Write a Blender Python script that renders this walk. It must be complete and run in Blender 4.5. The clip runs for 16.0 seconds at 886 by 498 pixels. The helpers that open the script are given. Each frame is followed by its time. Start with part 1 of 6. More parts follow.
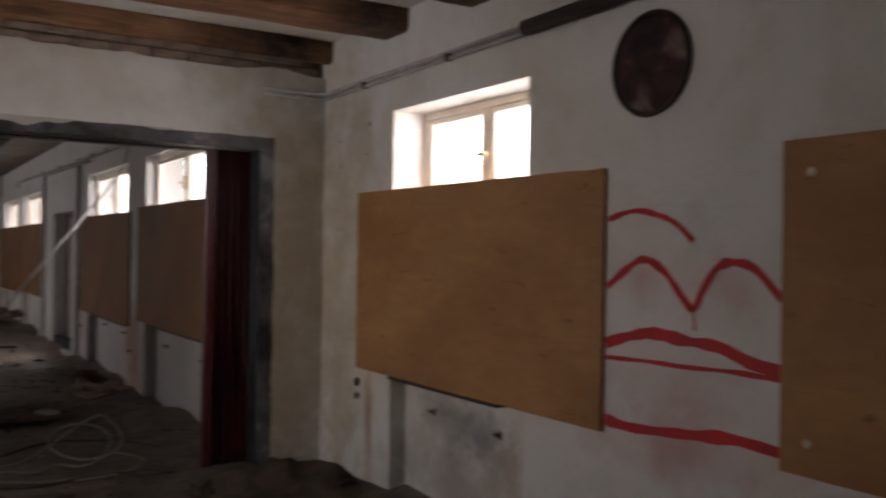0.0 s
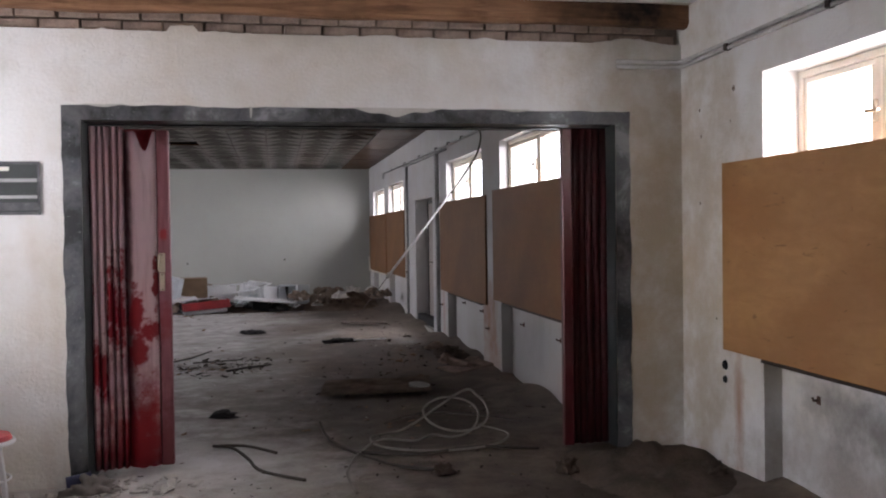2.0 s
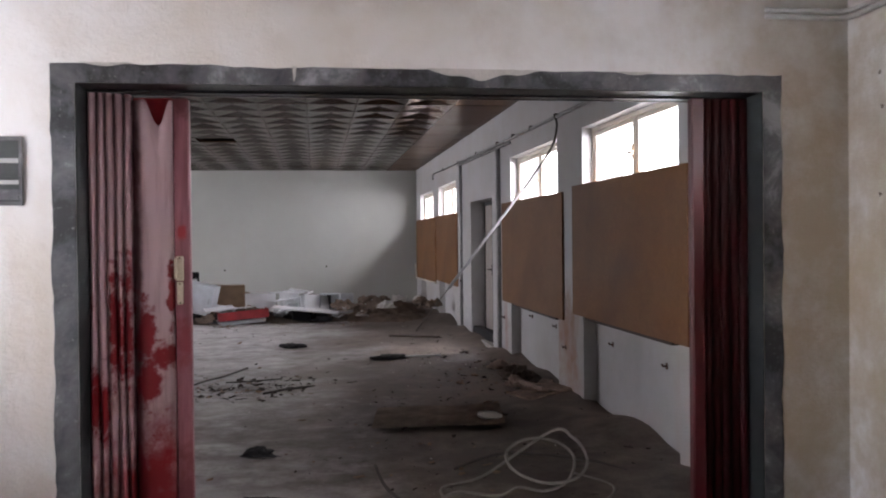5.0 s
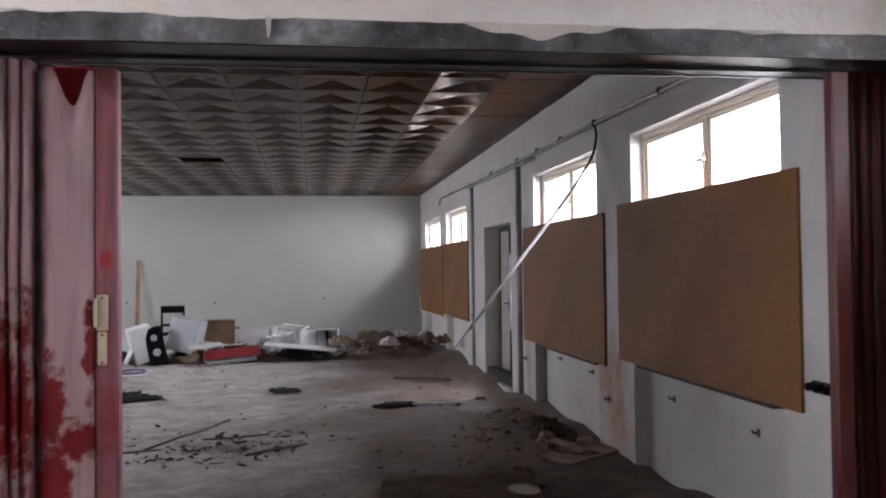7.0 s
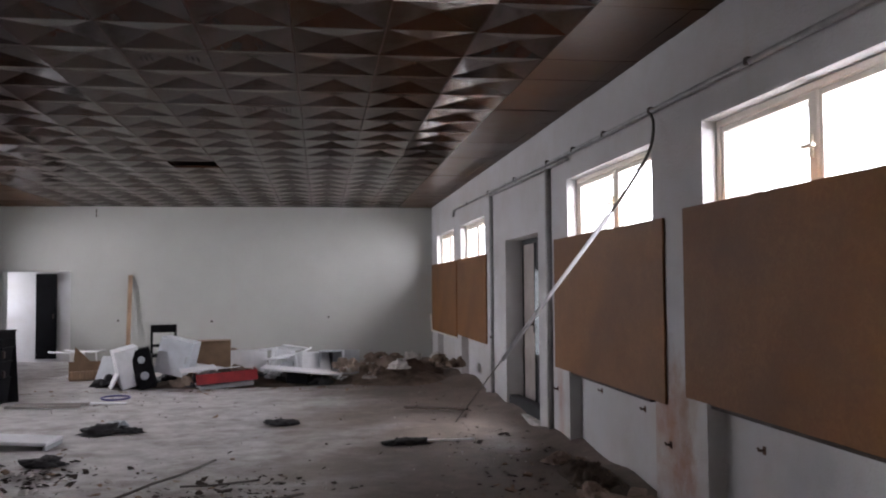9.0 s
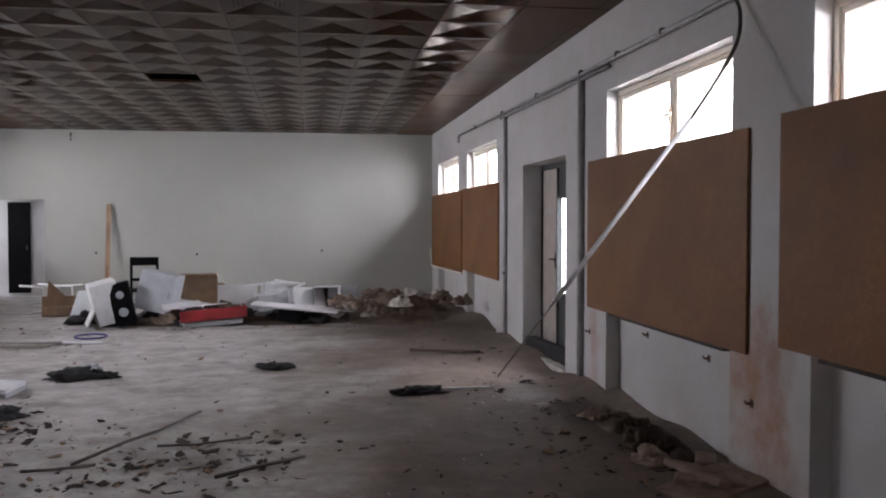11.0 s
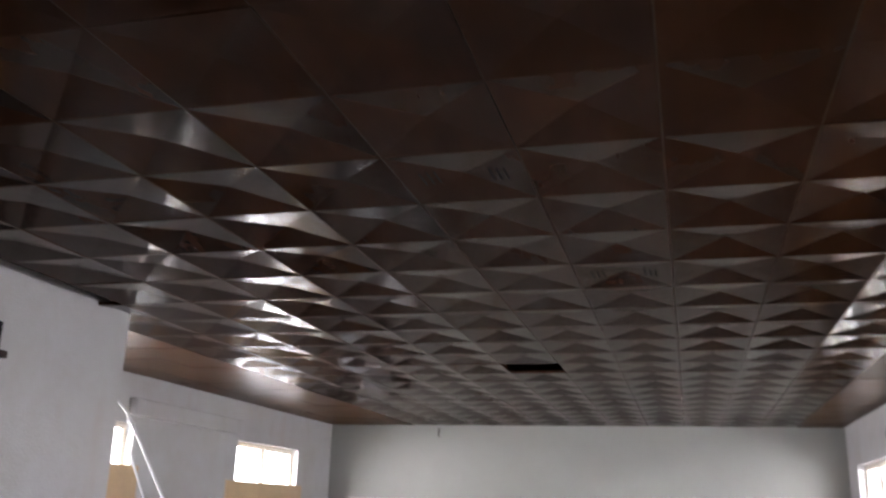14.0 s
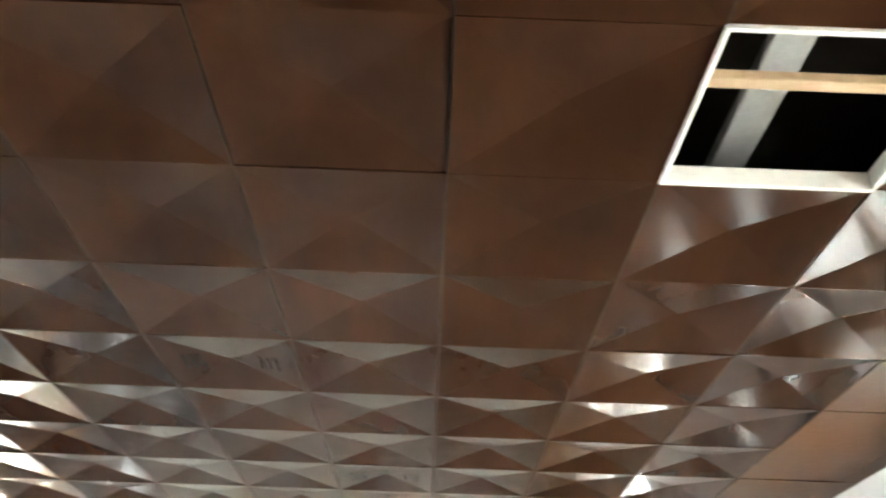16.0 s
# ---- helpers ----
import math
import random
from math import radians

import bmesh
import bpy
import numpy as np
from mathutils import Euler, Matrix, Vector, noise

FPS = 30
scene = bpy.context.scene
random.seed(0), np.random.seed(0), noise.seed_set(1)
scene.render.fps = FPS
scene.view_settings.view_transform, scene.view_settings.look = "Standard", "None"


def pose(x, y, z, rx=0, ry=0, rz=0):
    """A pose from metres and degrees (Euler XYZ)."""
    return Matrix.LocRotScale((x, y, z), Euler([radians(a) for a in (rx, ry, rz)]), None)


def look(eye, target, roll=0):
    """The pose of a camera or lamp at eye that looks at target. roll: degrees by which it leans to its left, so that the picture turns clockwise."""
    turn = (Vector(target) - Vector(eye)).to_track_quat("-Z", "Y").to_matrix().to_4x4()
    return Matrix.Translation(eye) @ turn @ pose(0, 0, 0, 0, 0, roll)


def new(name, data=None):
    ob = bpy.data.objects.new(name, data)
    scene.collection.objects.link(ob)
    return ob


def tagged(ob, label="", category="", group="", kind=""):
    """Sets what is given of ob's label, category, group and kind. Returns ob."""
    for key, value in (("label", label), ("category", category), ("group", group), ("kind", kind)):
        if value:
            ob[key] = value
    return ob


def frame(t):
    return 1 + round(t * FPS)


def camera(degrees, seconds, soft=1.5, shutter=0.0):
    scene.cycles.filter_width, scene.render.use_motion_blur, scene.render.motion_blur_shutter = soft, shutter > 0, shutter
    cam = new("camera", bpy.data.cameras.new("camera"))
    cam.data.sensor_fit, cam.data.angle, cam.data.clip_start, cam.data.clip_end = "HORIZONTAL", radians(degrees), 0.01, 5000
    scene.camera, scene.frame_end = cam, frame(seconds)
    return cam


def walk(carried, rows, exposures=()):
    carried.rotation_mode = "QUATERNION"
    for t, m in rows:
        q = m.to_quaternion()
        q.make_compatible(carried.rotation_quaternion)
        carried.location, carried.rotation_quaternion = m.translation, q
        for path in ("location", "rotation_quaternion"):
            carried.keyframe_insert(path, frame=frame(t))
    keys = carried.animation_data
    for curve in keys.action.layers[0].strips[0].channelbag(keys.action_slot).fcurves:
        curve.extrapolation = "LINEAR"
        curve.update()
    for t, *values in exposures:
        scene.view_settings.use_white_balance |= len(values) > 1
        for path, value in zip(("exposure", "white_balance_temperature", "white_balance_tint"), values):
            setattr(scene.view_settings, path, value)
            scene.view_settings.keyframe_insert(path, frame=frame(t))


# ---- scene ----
cam = camera(53.3, 16.0, soft=2.0, shutter=0.5)
PATH = [
    (0, (0.811, -0.264, 1.632), (1.883, 1.425, 1.637), 0.9),
    (0.5, (0.832, -0.143, 1.642), (1.616, 1.697, 1.631), 0.8),
    (1, (0.801, -0.023, 1.656), (1.359, 1.897, 1.632), 0.1),
    (1.5, (0.742, -0.118, 1.631), (1.16, 1.838, 1.598), -0.3),
    (2, (0.739, -0.069, 1.62), (1.111, 1.895, 1.577), -0.8),
    (2.5, (0.664, 0.022, 1.611), (1.047, 1.985, 1.558), -1.1),
    (3, (0.666, 0.192, 1.593), (1.028, 2.158, 1.538), -1.2),
    (3.5, (0.698, 0.371, 1.597), (1.028, 2.343, 1.538), -1.0),
    (4, (0.675, 0.639, 1.568), (0.981, 2.615, 1.523), -1.0),
    (4.2, (0.656, 0.774, 1.571), (0.957, 2.751, 1.53), -0.9),
    (6.5, (0.772, 2.447, 1.572), (1.048, 4.428, 1.596), -0.6),
    (7, (0.745, 2.802, 1.573), (1.033, 4.781, 1.616), -0.7),
    (7.5, (0.715, 3.145, 1.584), (1.018, 5.121, 1.642), -0.6),
    (8, (0.759, 3.476, 1.567), (1.04, 5.454, 1.655), -0.7),
    (8.5, (0.805, 3.783, 1.568), (1.076, 5.762, 1.667), -0.5),
    (11, (0.692, 5.247, 1.492), (0.993, 7.223, 1.43), 0.0),
    (11.5, (0.699, 5.558, 1.465), (0.955, 7.541, 1.406), 0.0),
    (12, (0.672, 5.815, 1.504), (0.819, 7.81, 1.511), -0.4),
    (12.5, (0.665, 6.097, 1.572), (0.661, 8.093, 1.702), -0.6),
    (13, (0.756, 6.605, 1.592), (0.56, 8.575, 1.88), -0.0),
    (13.5, (0.673, 6.881, 1.699), (0.321, 8.804, 2.121), 0.7),
    (14, (0.65, 6.929, 1.741), (0.136, 8.777, 2.307), 1.8),
    (14.5, (0.659, 6.866, 1.744), (0.077, 8.649, 2.439), 2.6),
    (15, (0.621, 6.904, 1.773), (0.133, 8.652, 2.614), 3.1),
    (15.5, (0.645, 6.96, 1.836), (0.355, 8.706, 2.768), 3.7),
    (16, (0.597, 7.013, 1.825), (0.605, 8.763, 2.792), 2.0),
]
EXPOSURES = [(0, -1.52, 7600, 14), (0.5, -1.25, 7250, 13), (1, -0.95, 6950, 12), (1.5, -0.72, 6800, 12), (2.5, -0.5, 6700, 12), (4.2, -0.4, 6700, 13), (7, -0.3, 6650, 13), (8.5, -0.4, 6650, 13), (11, -0.36, 6700, 12), (12, -0.18, 6650, 12), (13, -0.08, 6700, 12), (14, 0.02, 6850, 11), (14.5, 0.32, 6950, 10), (15, 1.08, 7150, 6), (15.5, 1.75, 7350, 2), (16, 2.12, 7100, -3)]
walk(cam, [(t, look(eye, target, roll)) for t, eye, target, roll in PATH], EXPOSURES)
# ---- world and light ----
world = bpy.data.worlds.new("overcast")
scene.world = world
world.use_nodes = True
wn, wl = world.node_tree.nodes, world.node_tree.links
sky = wn.new("ShaderNodeTexSky")
sky.sky_type, sky.sun_disc = "NISHITA", False
sky.sun_elevation, sky.sun_rotation = radians(40), radians(70)
sky.air_density, sky.dust_density = 1.0, 4.0
mixw = wn.new("ShaderNodeMixRGB")
mixw.inputs[0].default_value = 0.6
mixw.inputs[2].default_value = (188, 193, 218, 1)
wl.new(sky.outputs[0], mixw.inputs[1])
wl.new(mixw.outputs[0], wn["Background"].inputs[0])
wn["Background"].inputs[1].default_value = 0.15

sun = new("sun", bpy.data.lights.new("sun", "SUN"))
sun.data.energy, sun.data.angle, sun.data.color = 1.2, radians(12), (1, 0.96, 0.9)
sun.matrix_world = look((20, 7, 20), (0, 0, 0))


def daylight(x, y, z, sx, sz, facing, watts, drop=0.25):
    """An area lamp that stands in for the sky in a window's opening. facing: +1 shines towards +x, -1 towards -x."""
    d = bpy.data.lights.new("window_light", "AREA")
    d.shape, d.size, d.size_y, d.energy, d.color = "RECTANGLE", sx, sz, watts, (0.93, 0.92, 1.0)
    o = new("window_light", d)
    o.matrix_world = look((x, y, z), (x + facing, y, z - drop))
    return o


# ---- materials ----
def mat(name, rough=0.7, metal=0.0, spec=0.5):
    m = bpy.data.materials.new(name)
    m.use_nodes = True
    b = m.node_tree.nodes["Principled BSDF"]
    b.inputs["Roughness"].default_value, b.inputs["Metallic"].default_value = rough, metal
    b.inputs["Specular IOR Level"].default_value = spec
    return m, m.node_tree.nodes, m.node_tree.links, b


def coords(n, l, scale=(1, 1, 1)):
    g = n.new("ShaderNodeNewGeometry")
    mp = n.new("ShaderNodeMapping")
    mp.inputs["Scale"].default_value = scale
    l.new(g.outputs["Position"], mp.inputs["Vector"])
    return mp.outputs[0]


def objcoords(n, l, scale=(1, 1, 1)):
    g = n.new("ShaderNodeTexCoord")
    mp = n.new("ShaderNodeMapping")
    mp.inputs["Scale"].default_value = scale
    l.new(g.outputs["Object"], mp.inputs["Vector"])
    return mp.outputs[0]


def noise_tex(n, l, vec, scale, detail=5, rough=0.6, dist=0.0):
    t = n.new("ShaderNodeTexNoise")
    t.inputs["Scale"].default_value, t.inputs["Detail"].default_value = scale, detail
    t.inputs["Roughness"].default_value, t.inputs["Distortion"].default_value = rough, dist
    l.new(vec, t.inputs["Vector"])
    return t.outputs["Fac"]


def ramp(n, l, fac, *stops):
    r = n.new("ShaderNodeValToRGB")
    e = r.color_ramp.elements
    while len(e) < len(stops):
        e.new(0.5)
    for k, (p, c) in enumerate(stops):
        e[k].position = p
        e[k].color = (*c, 1) if isinstance(c, tuple) else (c, c, c, 1)
    l.new(fac, r.inputs[0])
    return r.outputs[0]


def mix(n, l, fac, a, b, kind="MIX"):
    m = n.new("ShaderNodeMixRGB")
    m.blend_type = kind
    for k, v in enumerate((fac, a, b)):
        if isinstance(v, (int, float)):
            m.inputs[k].default_value = v if k == 0 else (v, v, v, 1)
        elif isinstance(v, tuple):
            m.inputs[k].default_value = (*v, 1)
        else:
            l.new(v, m.inputs[k])
    return m.outputs[0]


def calc(n, l, kind, a, b):
    m = n.new("ShaderNodeMath")
    m.operation = kind
    for k, v in enumerate((a, b)):
        if isinstance(v, (int, float)):
            m.inputs[k].default_value = v
        else:
            l.new(v, m.inputs[k])
    return m.outputs[0]


def bump(n, l, b, height, strength=0.3, dist=0.02):
    u = n.new("ShaderNodeBump")
    u.inputs["Strength"].default_value, u.inputs["Distance"].default_value = strength, dist
    l.new(height, u.inputs["Height"])
    l.new(u.outputs[0], b.inputs["Normal"])


def plain(name, colour, rough=0.6, metal=0.0, vary=0.25, scale=6.0, relief=0.15, spec=0.5):
    """A worn surface of one colour with grain and blotches."""
    m, n, l, b = mat(name, rough, metal, spec)
    v = objcoords(n, l)
    big, fine = noise_tex(n, l, v, scale, 4), noise_tex(n, l, v, scale * 14, 5)
    dark, light = tuple(c * (1 - vary) for c in colour), tuple(min(1, c * (1 + vary)) for c in colour)
    c1 = ramp(n, l, big, (0.3, dark), (0.7, light))
    c2 = mix(n, l, 0.25, c1, ramp(n, l, fine, (0.35, dark), (0.65, light)))
    l.new(c2, b.inputs["Base Color"])
    l.new(calc(n, l, "ADD", calc(n, l, "MULTIPLY", big, 0.2), rough - 0.1), b.inputs["Roughness"])
    bump(n, l, b, fine, relief, 0.01)
    return m


def tint_spots(n, l, c, spots, edge=(0.45, 0.85), grain=3.0):
    """Ragged tinted spots: each (x, y, z, stretch of the axes, radius, colour, strength)."""
    g = n.new("ShaderNodeNewGeometry")
    rag = noise_tex(n, l, coords(n, l), grain, 7, 0.68)
    for x, y, z, st, r, col, k in spots:
        sub = n.new("ShaderNodeVectorMath")
        sub.operation = "SUBTRACT"
        sub.inputs[1].default_value = (x, y, z)
        l.new(g.outputs["Position"], sub.inputs[0])
        mul = n.new("ShaderNodeVectorMath")
        mul.operation = "MULTIPLY"
        mul.inputs[1].default_value = tuple(q / r for q in st)
        l.new(sub.outputs[0], mul.inputs[0])
        ln = n.new("ShaderNodeVectorMath")
        ln.operation = "LENGTH"
        l.new(mul.outputs[0], ln.inputs[0])
        d = calc(n, l, "ADD", calc(n, l, "MULTIPLY", ln.outputs["Value"], 0.5), calc(n, l, "MULTIPLY", rag, 0.9))
        c = mix(n, l, calc(n, l, "MULTIPLY", ramp(n, l, d, (edge[0], 1.0), (edge[1], 0.0)), k), c, col)
    return c


def plaster(name, base, yellow, dirt, rust=0.3, spots=()):
    """Old lime-washed plaster: blotches, yellowed and rust-stained patches, scattered dirt."""
    m, n, l, b = mat(name, 0.9, 0, 0.2)
    v = coords(n, l)
    big, mid, fine = noise_tex(n, l, v, 0.7, 5, 0.6, 0.4), noise_tex(n, l, v, 3.2, 6, 0.65), noise_tex(n, l, v, 45, 4)
    c = mix(n, l, ramp(n, l, big, (0.42, 0.0), (0.68, 1.0)), base, yellow)
    c = mix(n, l, calc(n, l, "MULTIPLY", ramp(n, l, mid, (0.5, 0.0), (0.75, 1.0)), 0.35), c, dirt)
    run = noise_tex(n, l, coords(n, l, (1.6, 1.6, 0.25)), 1.4, 4, 0.6, 0.3)
    c = mix(n, l, calc(n, l, "MULTIPLY", ramp(n, l, run, (0.6, 0.0), (0.72, 1.0)), rust), c, (0.42, 0.22, 0.13))
    c = tint_spots(n, l, c, spots)
    l.new(c, b.inputs["Base Color"])
    h = mix(n, l, 0.4, mid, fine)
    bump(n, l, b, h, 0.45, 0.03)
    return m


M = {}
M["plaster"] = plaster("white_plaster", (0.54, 0.54, 0.55), (0.49, 0.48, 0.465), (0.43, 0.405, 0.375), 0.14,
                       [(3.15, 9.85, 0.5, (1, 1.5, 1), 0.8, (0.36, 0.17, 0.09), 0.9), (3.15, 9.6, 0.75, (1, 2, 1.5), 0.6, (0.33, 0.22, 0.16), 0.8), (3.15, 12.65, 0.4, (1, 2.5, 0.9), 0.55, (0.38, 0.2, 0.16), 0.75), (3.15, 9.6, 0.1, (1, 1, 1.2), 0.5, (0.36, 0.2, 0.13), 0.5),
                        # grey blotches in two niches and on one pier
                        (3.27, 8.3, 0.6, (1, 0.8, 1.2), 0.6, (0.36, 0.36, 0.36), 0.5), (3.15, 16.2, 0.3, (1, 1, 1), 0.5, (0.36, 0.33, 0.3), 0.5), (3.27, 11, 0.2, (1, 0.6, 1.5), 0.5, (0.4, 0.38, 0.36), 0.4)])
M["plaster_room"] = plaster("yellowed_plaster", (0.75, 0.75, 0.75), (0.63, 0.575, 0.5), (0.45, 0.4, 0.34), 0.12,
                            [(3.64, 5.12, 0.45, (1, 5.5, 0.7), 0.5, (0.34, 0.15, 0.08), 0.9), (3.4, 5.9, 1.4, (1.2, 1, 0.45), 1.2, (0.46, 0.385, 0.285), 0.85), (3.64, 5.65, 1.1, (1, 1.3, 0.5), 1.0, (0.46, 0.385, 0.29), 0.7), (3.76, 4.1, 0.62, (1, 0.8, 2.4), 0.6, (0.2, 0.18, 0.175), 0.8), (3.64, 2.35, 0.8, (1, 0.8, 3.2), 0.7, (0.5, 0.2, 0.2), 0.5), (3.64, 2.55, 1.5, (1, 2.2, 2.6), 0.5, (0.52, 0.22, 0.22), 0.4), (3.64, 2.05, 1.5, (1, 2.2, 2.6), 0.5, (0.52, 0.22, 0.22), 0.4), (3.3, 5.9, 0.6, (1, 1, 0.8), 0.8, (0.46, 0.38, 0.28), 0.6),
                             # first two: splashed dirt, darkened further to paint in the dim wall foot
                             (3.64, 4.2, 0.25, (1, 0.4, 1.2), 0.6, (0.4, 0.36, 0.33), 0.65), (3.76, 4.2, 0.2, (1, 0.5, 1.2), 0.6, (0.36, 0.33, 0.31), 0.6), (3.64, 5.3, 2.3, (1, 1.5, 0.7), 0.6, (0.5, 0.44, 0.36), 0.6), (-0.62, 5.9, 1.0, (5, 1, 0.5), 0.5, (0.52, 0.45, 0.37), 0.35), (1.3, 5.9, 2.95, (0.25, 1, 2.4), 0.5, (0.5, 0.46, 0.4), 0.6),
                             (3.76, 4.0, 0.55, (1, 1.0, 1.6), 0.5, (0.25, 0.23, 0.22), 0.8), (3.64, 2.35, 1.02, (1, 1.0, 1.6), 0.55, (0.55, 0.24, 0.24), 0.42), (3.64, 2.3, 1.5, (1, 1.2, 2.2), 0.5, (0.55, 0.25, 0.25), 0.25), (3.64, 3.6, 0.5, (1, 1.2, 0.8), 0.4, (0.45, 0.36, 0.26), 0.5)])
M["plaster_far"] = plaster("pale_plaster", (0.355, 0.36, 0.34), (0.335, 0.34, 0.32), (0.33, 0.33, 0.31), 0.05)


def brown_ceiling():
    m, n, l, b = mat("brown_ceiling_panel", 0.2, 0, 0.036)
    b.inputs["Specular Tint"].default_value = (1.0, 0.62, 0.5, 1)
    g = n.new("ShaderNodeNewGeometry")
    v = coords(n, l)
    wood = noise_tex(n, l, coords(n, l, (5, 0.8, 3)), 1.6, 3, 0.5, 0.2)
    c = ramp(n, l, wood, (0.3, (0.026, 0.0096, 0.0045)), (0.7, (0.0355, 0.0134, 0.0062)))
    c = mix(n, l, calc(n, l, "MULTIPLY", g.outputs["Random Per Island"], 0.35), c, (0.019, 0.008, 0.0035))
    l.new(c, b.inputs["Base Color"])
    dust = noise_tex(n, l, v, 2.5, 6, 0.65)
    l.new(calc(n, l, "ADD", calc(n, l, "MULTIPLY", dust, 0.14), 0.08), b.inputs["Roughness"])
    bump(n, l, b, noise_tex(n, l, v, 2.6, 2), 0.1, 0.03)
    return m


M["ceiling"] = brown_ceiling()
M["ceiling_rim"] = plain("worn_panel_rim", (0.026, 0.014, 0.009), 0.6, 0, 0.3, 3.0, 0.05, 0.12)
M["ceiling_edge"] = plain("orange_brown_panel", (0.056, 0.0215, 0.0068), 0.34, 0, 0.3, 1.2, 0.1, 0.07)
M["ceiling_edge"].node_tree.nodes["Principled BSDF"].inputs["Specular Tint"].default_value = (1.0, 0.66, 0.4, 1)


def concrete_floor():
    m, n, l, b = mat("dusty_concrete", 0.85, 0, 0.35)
    v = coords(n, l)
    big, mid, fine = noise_tex(n, l, v, 0.55, 6, 0.62, 0.5), noise_tex(n, l, v, 3.5, 7, 0.7), noise_tex(n, l, v, 60, 5)
    c = ramp(n, l, mid, (0.3, (0.32, 0.303, 0.292)), (0.5, (0.47, 0.455, 0.447)), (0.72, (0.63, 0.622, 0.615)))
    sep = n.new("ShaderNodeSeparateXYZ")
    l.new(v, sep.inputs[0])
    # earth tracked in along the window side and over the threshold
    side = calc(n, l, "ADD", calc(n, l, "MULTIPLY", sep.outputs[0], 0.175), calc(n, l, "MULTIPLY", big, 0.75))
    soil = ramp(n, l, side, (0.4, 0.0), (0.66, 0.94))
    near = calc(n, l, "ADD", calc(n, l, "MULTIPLY", sep.outputs[1], -0.1), calc(n, l, "MULTIPLY", mid, 0.6))
    near = calc(n, l, "ADD", near, 0.9)
    soil2 = ramp(n, l, near, (0.5, 0.0), (0.78, 0.95))
    soil = mix(n, l, 1.0, soil, soil2, "LIGHTEN")
    earth = ramp(n, l, mid, (0.3, (0.12, 0.092, 0.075)), (0.7, (0.25, 0.2, 0.168)))
    c = mix(n, l, soil, c, earth)
    smear = noise_tex(n, l, coords(n, l, (0.85, 1.25, 1)), 1.9, 8, 0.7, 0.1)
    c = mix(n, l, calc(n, l, "MULTIPLY", ramp(n, l, smear, (0.5, 0.0), (0.66, 1.0)), 0.6), c, (0.17, 0.137, 0.115))
    c = tint_spots(n, l, c, [(-0.05, 10.8, 0, (0.8, 1.3, 1), 0.75, (0.1, 0.085, 0.075), 0.85), (-1.65, 11.8, 0, (1, 1, 1), 0.5, (0.12, 0.1, 0.09), 0.8), (2.3, 8.6, 0, (0.8, 0.5, 1), 0.8, (0.06, 0.045, 0.036), 0.8),
                         (2.8, 11.5, 0, (1.4, 0.4, 1), 0.55, (0.1, 0.08, 0.068), 0.8), (2.1, 7.0, 0, (0.6, 0.7, 1), 1.1, (0.055, 0.04, 0.032), 0.92), (2.6, 4.7, 0, (0.45, 0.6, 1), 1.4, (0.055, 0.04, 0.03), 0.95),
                         (1.7, 12.8, 0, (0.8, 1.6, 1), 0.5, (0.12, 0.1, 0.085), 0.7), (0.4, 14.2, 0, (0.8, 1.6, 1), 0.35, (0.14, 0.12, 0.1), 0.7), (1.6, 17.0, 0, (0.6, 1, 1), 0.9, (0.1, 0.08, 0.065), 0.7),
                         # pale blotches by the opening and the side door, dark ones between
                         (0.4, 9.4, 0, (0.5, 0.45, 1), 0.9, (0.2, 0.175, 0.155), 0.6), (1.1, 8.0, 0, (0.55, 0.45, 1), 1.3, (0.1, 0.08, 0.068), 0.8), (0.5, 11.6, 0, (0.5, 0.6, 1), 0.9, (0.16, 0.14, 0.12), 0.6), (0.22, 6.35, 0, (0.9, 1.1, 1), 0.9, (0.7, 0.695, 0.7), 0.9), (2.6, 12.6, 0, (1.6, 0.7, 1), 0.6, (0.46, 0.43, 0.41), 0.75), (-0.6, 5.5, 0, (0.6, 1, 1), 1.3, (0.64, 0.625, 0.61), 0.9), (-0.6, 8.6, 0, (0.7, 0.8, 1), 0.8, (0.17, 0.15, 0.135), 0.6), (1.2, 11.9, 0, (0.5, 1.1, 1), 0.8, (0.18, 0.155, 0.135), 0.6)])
    c = mix(n, l, 0.35, c, ramp(n, l, fine, (0.3, 0.05), (0.7, 0.5)), "SOFT_LIGHT")
    l.new(c, b.inputs["Base Color"])
    l.new(calc(n, l, "ADD", calc(n, l, "MULTIPLY", mid, 0.35), 0.55), b.inputs["Roughness"])
    bump(n, l, b, mix(n, l, 0.4, mid, fine), 0.25, 0.02)
    return m


M["floor"] = concrete_floor()


